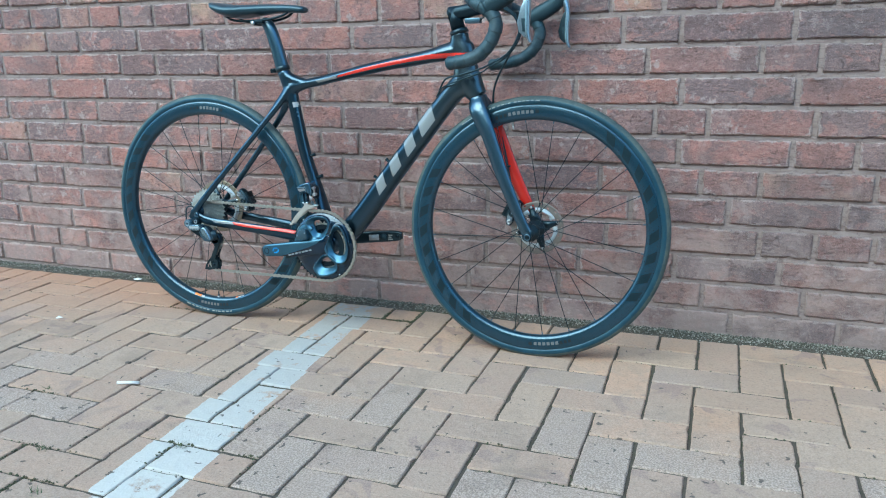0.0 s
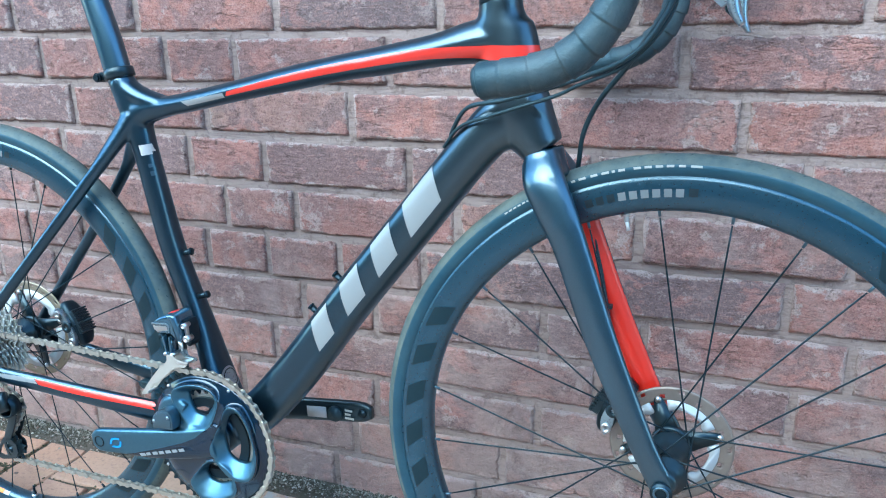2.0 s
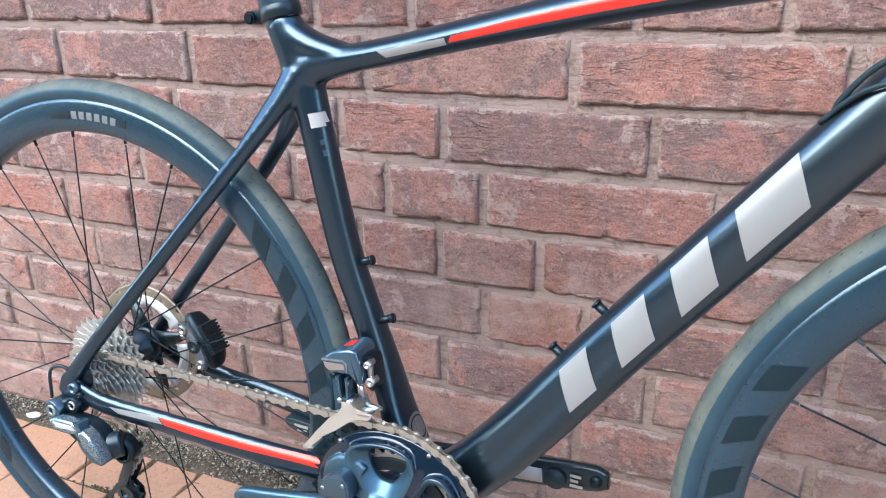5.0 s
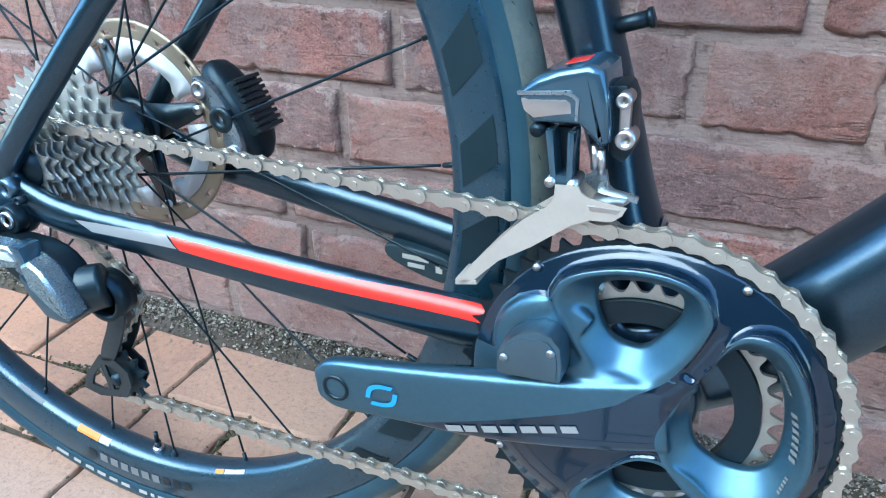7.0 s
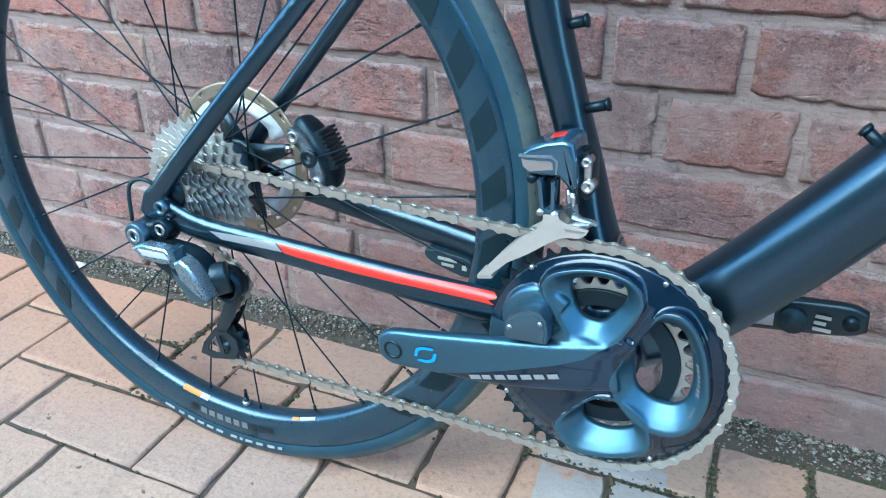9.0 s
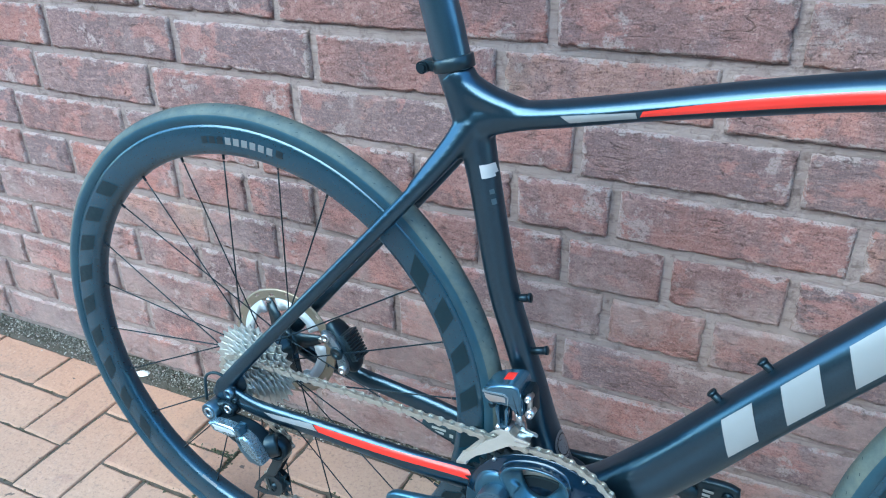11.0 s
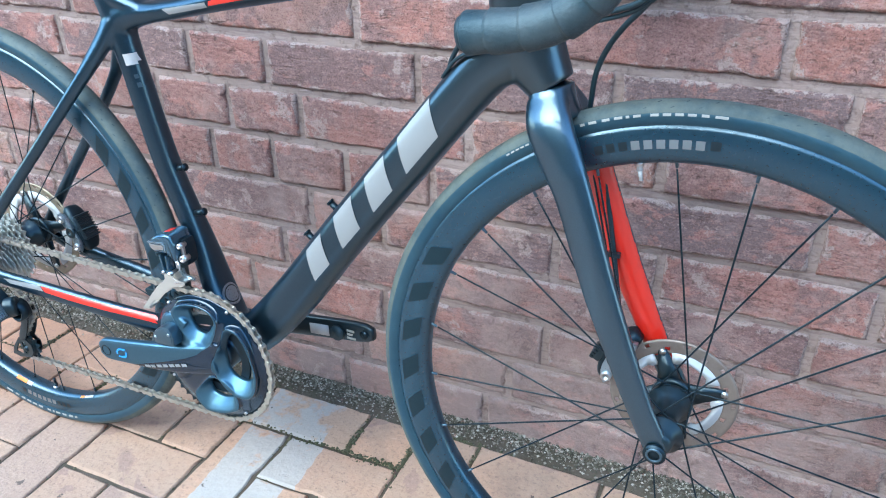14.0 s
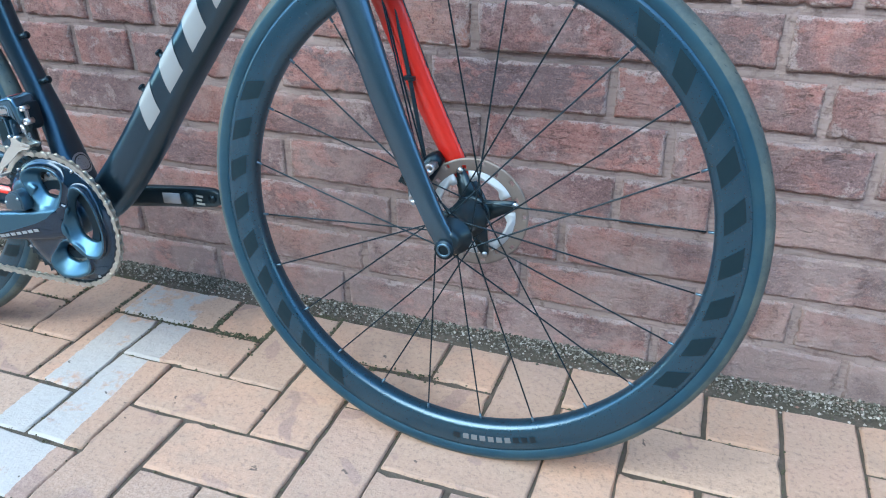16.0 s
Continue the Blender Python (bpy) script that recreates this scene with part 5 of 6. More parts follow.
left_ob = part("left_crank_arm", left, PLASTIC, crank, "dark left crank arm with a white sticker")
st_ = bmesh.new()
plate(st_, [(0.088, -0.0005), (0.120, 0.0030), (0.119, 0.0195), (0.087, 0.0165)], 0.0630, 0.0645)
part("crank_sticker", st_, WHITE, left_ob, "white rectangular sticker")
dot = bmesh.new()
rod(dot, (0.134, 0.0610, 0.0120), (0.134, 0.066, 0.0120), 0.0115, n=24)
part("sensor_cap", dot, RUBBER, left_ob)
lh = bmesh.new()
rod(lh, (lx, 0.0655, lz), (lx, 0.0690, lz), 0.0065, n=20)
part("pedal_thread", lh, BLACK_METAL, left_ob)
for j, (x, z, w_) in enumerate(((0.150, 0.020, 0.012), (0.150, 0.014, 0.009), (0.150, 0.008, 0.014))):
    pb = bmesh.new()
    box(pb, (x + w_ / 2, 0.0648, z), (w_, 0.001, 0.003))
    part("print_bar", pb, WHITE_PRINT, left_ob)

# chain: links shared between two meshes
def link_mesh(outer):
    lm = bmesh.new()
    h, t, yo = (0.0043, 0.0006, 0.0031) if outer else (0.0041, 0.0006, 0.0018)
    for sgn in (-1, 1):
        out = arc_points(-0.00635, 0, h, 90, 270, 4) + [(-0.003, -h * 0.74), (0, -h * 0.60), (0.003, -h * 0.74)] + arc_points(0.00635, 0, h, -90, 90, 4) + [(0.003, h * 0.74), (0, h * 0.60), (-0.003, h * 0.74)]
        plate(lm, out, sgn * yo - t, sgn * yo + t)
    if outer:
        for x in (-0.00635, 0.00635):
            rod(lm, (x, -0.0042, 0), (x, 0.0042, 0), 0.0018, n=8)
    else:
        for x in (-0.00635, 0.00635):
            rod(lm, (x, -0.0017, 0), (x, 0.0017, 0), 0.0034, n=8)
    me = bpy.data.meshes.new("chain_link")
    bmesh.ops.recalc_face_normals(lm, faces=lm.faces)
    lm.to_mesh(me)
    lm.free()
    me.materials.append(CHAIN)
    return me


links = [link_mesh(True), link_mesh(False)]
COG, RING, GUIDE, LOWER = (-0.389, -0.065, 0.3385, 0.0300), (0.016, -0.0475, 0.257, 0.1010), (-0.3430, -0.066, 0.2520, 0.0205), (-0.3480, -0.066, 0.1790, 0.0205)


def ring_arc(c, a0, a1, n):
    return [(c[0] + c[3] * math.cos(radians(a0 + (a1 - a0) * k / n)), c[1], c[2] + c[3] * math.sin(radians(a0 + (a1 - a0) * k / n))) for k in range(n + 1)]


loop = ring_arc(COG, 200, 99, 10) + ring_arc(RING, 99, -92, 40) + ring_arc(LOWER, 272, 125, 10) + ring_arc(GUIDE, -30, 80, 8)
pts = [Vector(p) for p in loop] + [Vector(loop[0])]
chain = new("chain")
chain.parent = bike
tagged(chain, "worn silver bicycle chain")
dist, count = 0.0, 0
for a, b in zip(pts, pts[1:]):
    seg = (b - a).length
    while dist <= seg:
        p = a.lerp(b, dist / seg) if seg else a
        d = (b - a).normalized()
        lk_ob = new("chain_link", links[count % 2])
        lk_ob.parent = chain
        lk_ob.matrix_basis = Matrix.Translation(p) @ Matrix(((d.x, 0, -d.z), (d.y, 1, 0), (d.z, 0, d.x))).to_4x4()
        count += 1
        dist += 0.0127
    dist -= seg

# rear derailleur
rd = new("rear_derailleur")
rd.parent = bike
tagged(rd, "grey and black electronic rear derailleur")


def tube_along(name, rows, mat, label="", square=2.0, n=18):
    tb = bmesh.new()
    sweep(tb, rows, n=n, square=square)
    return part(name, tb, mat, rd, label)


# bracket that hangs from the dropout, with its two pivots
tube_along("bracket", [(-0.3875, -0.082, 0.3180, 0.0090, 0.0060), (-0.3880, -0.086, 0.3080, 0.0110, 0.0070), (-0.4010, -0.092, 0.3060, 0.0100, 0.0080), (-0.4110, -0.096, 0.3050, 0.0105, 0.0085)], BLACK_METAL, "black bracket", 3.0)
for x, z, y0, y1, r, mt in ((-0.3873, 0.3103, -0.0985, -0.080, 0.0100, BLACK_METAL), (-0.4102, 0.3045, -0.1090, -0.085, 0.0120, ANODISED)):
    pv = bmesh.new()
    revolve(pv, [(r - 0.001, y0), (r, y0 + 0.001), (r, y1), (0.002, y1), (0.002, y0 + 0.003), (r * 0.55, y0 + 0.003), (r * 0.55, y0)], centre=(x, 0, z), n=28)
    part("pivot", pv, mt, rd)
    hx = bmesh.new()
    revolve(hx, [(r * 0.60, y0 - 0.0012), (r * 0.60, y0 + 0.002), (r * 0.34, y0 + 0.002), (r * 0.34, y0 - 0.0012)], centre=(x, 0, z), n=24)
    part("bolt", hx, ALLOY if mt is BLACK_METAL else PALE_ALLOY, rd, "bright hollow bolt")
# parallelogram: pale outer plate in two pieces over a dark inner one
shell("inner_link", closed_curve([(-0.4060, 0.2980), (-0.3560, 0.3010), (-0.3330, 0.2900), (-0.3280, 0.2700), (-0.3500, 0.2600), (-0.3930, 0.2790)], 3), -0.1080, -0.0900, 0.003, BLACK_METAL, rd, "black inner link", segments=4)
shell("outer_link", [(-0.4040, 0.2985), (-0.3920, 0.3040), (-0.3640, 0.3050), (-0.3540, 0.3000), (-0.3600, 0.2905), (-0.3720, 0.2880), (-0.3960, 0.2885)], -0.1195, -0.1060, 0.0036, LINK_BLUE, rd, "blue-grey outer link", segments=3)
shell("link_flash", [(-0.3960, 0.2995), (-0.3640, 0.3012), (-0.3590, 0.2962), (-0.3900, 0.2935)], -0.1205, -0.1185, 0.0006, FIN, rd, "pale printed flash")
shell("link_rib", [(-0.3620, 0.3060), (-0.3530, 0.3060), (-0.3480, 0.2930), (-0.3550, 0.2870), (-0.3610, 0.2900), (-0.3560, 0.2960)], -0.1200, -0.1040, 0.0012, NAVY_GLOSS, rd)
shell("nose_cover", [(-0.3540, 0.2950), (-0.3450, 0.3000), (-0.3360, 0.2950), (-0.3250, 0.2800), (-0.3185, 0.2660), (-0.3230, 0.2625), (-0.3360, 0.2690), (-0.3500, 0.2800)], -0.1225, -0.1060, 0.0048, LINK_BLUE, rd, "blue-grey faceted nose cover", segments=3)
# a darker piece stands in for shade under the nose
shell("nose_shade", [(-0.3620, 0.2870), (-0.3560, 0.2720), (-0.3440, 0.2590), (-0.3260, 0.2580), (-0.3200, 0.2640), (-0.3370, 0.2680), (-0.3520, 0.2800)], -0.1195, -0.0980, 0.0026, ANODISED, rd, segments=2)
tube_along("motor", [(-0.3440, -0.103, 0.2680, 0.0150, 0.0120), (-0.3320, -0.098, 0.2715, 0.0160, 0.0130), (-0.3200, -0.090, 0.2740, 0.0150, 0.0120)], PLASTIC, "black motor housing")
rg = bmesh.new()
revolve(rg, [(0.0165, -0.0900), (0.0165, -0.0740), (0.0130, -0.0740), (0.0130, -0.0900)], centre=(-0.3290, 0, 0.2600), n=32)
part("cage_pivot", rg, BLACK_METAL, rd)
# the cage and its two toothed wheels
arm_line = [(-0.3560, 0.2540), (-0.3500, 0.2680), (-0.3380, 0.2710), (-0.3270, 0.2600), (-0.3250, 0.2440), (-0.3330, 0.2230), (-0.3400, 0.2090), (-0.3490, 0.1960), (-0.3600, 0.1950), (-0.3560, 0.2080), (-0.3470, 0.2250), (-0.3420, 0.2400), (-0.3480, 0.2490)]
foot = [(-0.3620, 0.1980), (-0.3480, 0.1985), (-0.3360, 0.1900), (-0.3350, 0.1780), (-0.3420, 0.1660), (-0.3700, 0.1590), (-0.3860, 0.1615), (-0.3800, 0.1760)]
for y0, y1, nm in ((-0.0765, -0.0742, "outer_cage"), (-0.0600, -0.0585, "inner_cage")):
    upper = shell(nm, closed_curve(arm_line, 3), y0, y1, 0.0004, PLASTIC, rd, "black derailleur cage")
    # the foot is a frame with a slanting rib across it
    low = [(x * 0.62 - 0.3605 * 0.38, z * 0.62 + 0.1785 * 0.38) for x, z in foot]
    rim_bm = bmesh.new()
    loops = [[rim_bm.verts.new((x, y, z)) for x, z in line] for y in (y0, y1) for line in (foot, low)]
    n_f = len(foot)
    for a in range(n_f):
        b = (a + 1) % n_f
        for g, h in ((0, 1), (3, 2), (2, 0), (1, 3)):
            rim_bm.faces.new((loops[g][a], loops[g][b], loops[h][b], loops[h][a]))
    part("cage_foot", rim_bm, PLASTIC, upper, smooth=False)
    rib_bm = bmesh.new()
    plate(rib_bm, [(-0.3640, 0.1920), (-0.3590, 0.1930), (-0.3530, 0.1640), (-0.3580, 0.1625)], y0 + 0.0003, y1 - 0.0003)
    part("cage_rib", rib_bm, PLASTIC, upper, smooth=False)
for cx, cz in ((-0.3430, 0.2520), (-0.3500, 0.1790)):
    jw = bmesh.new()
    toothed(jw, 0.0195, 11, -0.0685, -0.0650, 0.006, (cx, cz))
    part("jockey_wheel", jw, RUBBER, rd, smooth=False)
    jbt = bmesh.new()
    rod(jbt, (cx, -0.0775, cz), (cx, -0.0580, cz), 0.0045, n=14)
    part("bolt", jbt, BLACK_METAL, rd)
# the dropout's bare holes
for x, z, r in ((-0.3870, 0.3305, 0.0068), (-0.3775, 0.3240, 0.0030)):
    dh = bmesh.new()
    revolve(dh, [(r, -0.0955), (r, -0.0860), (r * 0.55, -0.0860), (r * 0.55, -0.0955)], centre=(x, 0, z), n=22)
    part("axle_end" if r > 0.004 else "bolt", dh, BLACK_METAL if r < 0.004 else ANODISED, bike)
cable([(-0.383, -0.082, 0.322), (-0.400, -0.088, 0.352), (-0.420, -0.094, 0.348), (-0.424, -0.096, 0.312)], 0.0020, name="wire")

# front derailleur
fd = new("front_derailleur")
fd.parent = bike
fd.location = (-0.030, -0.030, 0.40)
tagged(fd, "grey electronic front derailleur with a steel cage")
def rel(points, at, k=1.0):
    return [(-0.033 + (x + 0.033) * k - at[0], 0.415 + (z - 0.415) * k - at[2]) for x, z in points]


FD = (-0.030, -0.030, 0.40)
body_fd = shell("body", rel([(-0.0590, 0.4215), (-0.0500, 0.4290), (-0.0400, 0.4335), (-0.0260, 0.4372), (-0.0185, 0.4350), (-0.0150, 0.4200), (-0.0130, 0.4020), (-0.0170, 0.3985), (-0.0280, 0.4085), (-0.0510, 0.4070), (-0.0565, 0.4140)], FD), -0.0245, 0.012, 0.0052, NAVY_GLOSS, fd, "gloss navy motor housing", segments=4)
shell("motor_cover", rel([(-0.0570, 0.4190), (-0.0345, 0.4212), (-0.0318, 0.4195), (-0.0310, 0.4135), (-0.0500, 0.4098), (-0.0550, 0.4130)], FD), -0.0246, -0.0200, 0.0012, ALLOY, body_fd, "bright silver cover")
shell("cover_rim", rel([(-0.0588, 0.4218), (-0.0330, 0.4250), (-0.0285, 0.4215), (-0.0285, 0.4110), (-0.0300, 0.4110), (-0.0302, 0.4205), (-0.0340, 0.4226), (-0.0580, 0.4200)], FD), -0.0252, -0.0200, 0.0004, PALE_ALLOY, body_fd)
shell("red_label", rel([(-0.0400, 0.4338), (-0.0290, 0.4366), (-0.0288, 0.4350), (-0.0398, 0.4320)], FD), -0.0120, 0.002, 0.0005, RED, body_fd)
shell("bracket", rel([(-0.0190, 0.4260), (-0.0100, 0.4270), (-0.0065, 0.4200), (-0.0045, 0.3960), (-0.0085, 0.3890), (-0.0160, 0.3930)], FD), -0.012, 0.008, 0.002, BLACK_METAL, fd, "black clamp plate")
shell("bolt_bridge", rel([(-0.0125, 0.4240), (-0.0070, 0.4240), (-0.0060, 0.4010), (-0.0110, 0.4000)], FD), -0.0150, -0.010, 0.001, ALLOY, fd, "bright bolt bridge")
for x, z, r in ((-0.0095, 0.4215, 0.0036), (-0.0070, 0.4035, 0.0046)):
    bt = bmesh.new()
    revolve(bt, [(r, -0.0205), (r, -0.0080), (0.001, -0.0080), (0.001, -0.0185), (r * 0.5, -0.0185), (r * 0.5, -0.0205)], centre=(x - FD[0], 0, z - FD[2]), n=18)
    part("bolt", bt, ALLOY, fd)
# the black fork-shaped link that carries the cage
for line in ([(-0.0440, 0.4050), (-0.0400, 0.4050), (-0.0365, 0.3800), (-0.0395, 0.3785)], [(-0.0330, 0.4050), (-0.0295, 0.4050), (-0.0290, 0.3790), (-0.0320, 0.3790)]):
    shell("link_arm", rel(line, FD), -0.0245, -0.0120, 0.0012, NAVY_GLOSS, fd)
shell("link_foot", rel([(-0.0385, 0.3830), (-0.0300, 0.3835), (-0.0292, 0.3775), (-0.0390, 0.3770)], FD), -0.0240, -0.0120, 0.0012, NAVY_GLOSS, fd)
shell("link_back", rel([(-0.0420, 0.4040), (-0.0310, 0.4040), (-0.0300, 0.3800), (-0.0380, 0.3800)], FD), -0.0130, -0.006, 0.001, BLACK_METAL, fd)
for x, z in ((-0.0395, 0.3795), (-0.0285, 0.3795)):
    pnb = bmesh.new()
    rod(pnb, (x - FD[0], -0.0262, z - FD[2]), (x - FD[0], -0.010, z - FD[2]), 0.0026, n=14)
    part("pivot_pin", pnb, ALLOY, fd)
rod_bm = bmesh.new()
rod(rod_bm, (-0.0190, -0.021, 0.0030), (-0.0190, 0.004, 0.0030), 0.0036, n=16)
part("adjuster", rod_bm, BLACK_METAL, fd)
for x, z in ((-0.0215, 0.3980), (-0.0180, 0.3960)):
    ad2 = bmesh.new()
    rod(ad2, (x - FD[0], -0.016, z - FD[2]), (x - FD[0] + 0.001, -0.016, z - FD[2] - 0.012), 0.0020, n=10)
    part("adjuster_screw", ad2, ALLOY, fd)
shell("strap", rel([(-0.0270, 0.3790), (-0.0200, 0.3840), (-0.0155, 0.3850), (-0.0135, 0.3770), (-0.0110, 0.3752), (0.0012, 0.3733), (0.0010, 0.3700), (-0.0190, 0.3725)], FD), -0.0120, -0.0095, 0.0006, PALE_ALLOY, fd, "bright support strap")
# speed sensor sunk into the far chainstay
sensor = shell("speed_sensor", closed_curve([(-0.1790, 0.2770), (-0.1700, 0.2815), (-0.1340, 0.2785), (-0.1262, 0.2700), (-0.1275, 0.2610), (-0.1400, 0.2590), (-0.1720, 0.2680)], 3), 0.0265, 0.0430, 0.0022, RUBBER, frame_ob, "black speed sensor with pale print", segments=4)
for x, z, w_, h_ in ((-0.1640, 0.2742, 0.0200, 0.0034), (-0.1600, 0.2685, 0.0130, 0.0030), (-0.1385, 0.2700, 0.0050, 0.0050)):
    snb = bmesh.new()
    box(snb, (x + w_ / 2, 0.0263, z - 0.05 * (x + 0.16)), (w_, 0.0008, h_))
    part("print_bar", snb, WHITE_PRINT, sensor)
cage_shape = [(-0.0363, 0.3792), (-0.0250, 0.3802), (-0.0235, 0.3772), (-0.0200, 0.3752), (-0.0013, 0.3731), (-0.0030, 0.3690), (-0.0076, 0.3650), (-0.0180, 0.3640), (-0.0277, 0.3590), (-0.0461, 0.3440), (-0.0633, 0.3323), (-0.0765, 0.3181), (-0.0840, 0.3130), (-0.0870, 0.3150), (-0.0700, 0.3370), (-0.0524, 0.3571), (-0.0400, 0.3670), (-0.0365, 0.3720)]
for y0, y1, nm in ((-0.0270, -0.0258, "outer_cage"), (-0.0090, -0.0078, "inner_cage")):
    cgo = bmesh.new()
    plate(cgo, rel(cage_shape, FD), y0, y1)
    part(nm, cgo, CAGE_STEEL, fd, "worn steel cage plate", smooth=False)
shell("cage_bridge", rel([(-0.0200, 0.3715), (-0.0040, 0.3720), (-0.0050, 0.3695), (-0.0180, 0.3690)], FD), -0.0275, -0.008, 0.0006, ALLOY, fd)
shell("cage_foot", rel([(-0.0880, 0.3160), (-0.0760, 0.3180), (-0.0750, 0.3150), (-0.0880, 0.3120)], FD), -0.0270, -0.008, 0.0006, CAGE_STEEL, fd)


# brakes
def caliper(name, at, turn, label):
    cp = new(name)
    cp.parent = bike
    cp.matrix_basis = Matrix.Translation(at) @ Matrix.Rotation(radians(turn), 4, "Y")
    tagged(cp, label)
    cbm = bmesh.new()
    sweep(cbm, [(-0.036, 0.002, -0.006, 0.007, 0.010), (-0.026, 0.0, -0.004, 0.011, 0.014), (0.0, -0.002, 0.0, 0.0145, 0.017), (0.022, 0.0, -0.003, 0.012, 0.015), (0.034, 0.002, -0.007, 0.007, 0.010)], n=18, per=4, square=2.8)
    part("body", cbm, BLACK_METAL, cp, "black caliper body")
    shell("side_plate", closed_curve([(-0.034, -0.010), (-0.022, 0.002), (0.0, 0.006), (0.022, 0.002), (0.034, -0.010), (0.018, -0.012), (0.0, -0.006), (-0.018, -0.012)], 3), -0.0215, -0.0150, 0.0010, PALE_ALLOY, cp, "polished side plate")
    pc = bmesh.new()
    revolve(pc, [(0.0085, -0.0235), (0.0095, -0.0215), (0.0095, -0.0150), (0.003, -0.0150), (0.003, -0.0235)], centre=(0.0, 0, -0.0030), n=28)
    part("piston_cap", pc, PLASTIC, cp, "black round piston cap")
    fpl = bmesh.new()
    box(fpl, (0.000, -0.004, 0.0135), (0.040, 0.024, 0.010), 0.003)
    part("pad_holder", fpl, PLASTIC, cp, "black finned pad holder")
    for k in range(9):
        fbm = bmesh.new()
        box(fbm, (-0.0175 + 0.0044 * k, -0.005, 0.0190), (0.0030, 0.026, 0.0045), 0.0008)
        part("cooling_fin", fbm, PLASTIC, cp)
    for x in (-0.024, 0.024):
        bbm = bmesh.new()
        revolve(bbm, [(0.0055, -0.0245), (0.0060, -0.0235), (0.0060, -0.0080), (0.001, -0.0080), (0.001, -0.0215), (0.0030, -0.0215), (0.0030, -0.0245)], centre=(x, 0, -0.007), n=20)
        part("bolt", bbm, ALLOY, cp)
    return cp


caliper("rear_brake_caliper", (-0.287, 0.026, 0.363), 62, "black and silver rear disc brake caliper")
caliper("front_brake_caliper", (0.549, 0.038, 0.374), -62, "black and silver front disc brake caliper")
cable([(0.503, 0.034, 0.640), (0.520, 0.034, 0.560), (0.535, 0.033, 0.490), (0.548, 0.033, 0.420), (0.552, 0.036, 0.390)], 0.0027, name="brake_hose")
cable([(0.4850, 0.030, 0.650), (0.510, 0.030, 0.560), (0.535, 0.026, 0.470), (0.556, 0.026, 0.395)], 0.0012, name="wire", mat=BLACK_METAL)
clip = bmesh.new()
box(clip, (0.5345, 0.031, 0.494), (0.014, 0.008, 0.005), 0.001)
part("hose_clip", clip, PLASTIC, bike)


# ---------------------------------------------------------------- wall
COURSE, JOINT, LENGTHS = 0.0795, 0.0098, {"S": 0.267, "m": 0.255, "L": 0.279, "H": 0.1345, "k": 0.122, "h": 0.147, "Q": 0.200}
# each course: where it begins, and its stretchers (S, m, L), headers (H, k, h) and bats (Q)
BOND = [
    (-1.977, "SSSLLLLSSSSSSHSL"), (-1.799, "SSHHSmmSQSLSHmQHSS"), (-1.855, "SSSSLSSSLLSSSLS"), (-1.927, "SShmLhHSSLLSHSHHLHS"),
    (-1.998, "SSSHLmhLSHLhSmLSHS"), (-1.867, "SSkmkmhHLkHhmSShSHLH"), (-2.011, "SSSSSLLhHLSSHLhSSL"), (-1.821, "SSLhSLLhmLSHHmSLS"),
    (-1.863, "SSSmLmLSLLLLSHHS"), (-1.811, "SSSLhmSHShSSLHHSS"), (-1.850, "SSShmSSSSSShSSLL"), (-1.916, "HHHHHHHHHHhHHHHHHHHHHHHHHHHHHH"),
    (-2.001, "SSSSHLSLSLSSSSSS"), (-1.871, "SSSLLSSHSLSSSSSS"),
]
wall = tagged(new("wall_north"), "weathered red brick wall with recessed grey mortar", "wall", kind="structure")


def course_lift(x):
    """The courses climb a little towards the left end."""
    return 0.012 * max(0.0, 0.25 - x)


mw = bmesh.new()
box(mw, (0.3, 0.135, 1.15), (17.6, 0.26, 2.9))
for v in mw.verts:
    v.co.y = max(v.co.y, 0.0054)
part("mortar_bed", mw, MORTAR, wall, "grey mortar", smooth=False)
brick_meshes = {c: [slab_mesh("brick", w - JOINT, COURSE - JOINT - 0.0005, 0.012, 0.0034, 0.0016, 100 + 7 * n + k, BRICK, 0.009) for k in range(4)] for n, (c, w) in enumerate(LENGTHS.items())}
rng = random.Random(5)
for row, (x, bond) in enumerate(BOND):
    for c in bond:
        w = LENGTHS[c]
        ob = new("brick", rng.choice(brick_meshes[c]))
        ob.parent = wall
        xc, zc = x + w / 2, row * COURSE + (COURSE - JOINT) / 2 + course_lift(x + w / 2) + rng.gauss(0, 0.0010)
        ob.matrix_basis = pose(xc, -0.0015 + rng.gauss(0, 0.0012), zc, 90 + rng.gauss(0, 0.5), rng.gauss(0, 0.35) + (180 if rng.random() < 0.0 else 0), rng.gauss(0, 0.4))
        x += w
# the rest of the wall, above and to both sides
verts, faces = [], []
def far_brick(x0, x1, z0, z1, y):
    b = len(verts)
    e = 0.003
    verts.extend([(x0 + e, y, z0 + e), (x1 - e, y, z0 + e), (x1 - e, y, z1 - e), (x0 + e, y, z1 - e), (x0, y + e, z0), (x1, y + e, z0), (x1, y + e, z1), (x0, y + e, z1),
                  (x0, 0.02, z0), (x1, 0.02, z0), (x1, 0.02, z1), (x0, 0.02, z1)])
    faces.append((b, b + 1, b + 2, b + 3))
    for o in (0, 4):
        for k in range(4):
            faces.append((b + o + (k + 1) % 4, b + o + k, b + o + 4 + k, b + o + 4 + (k + 1) % 4))
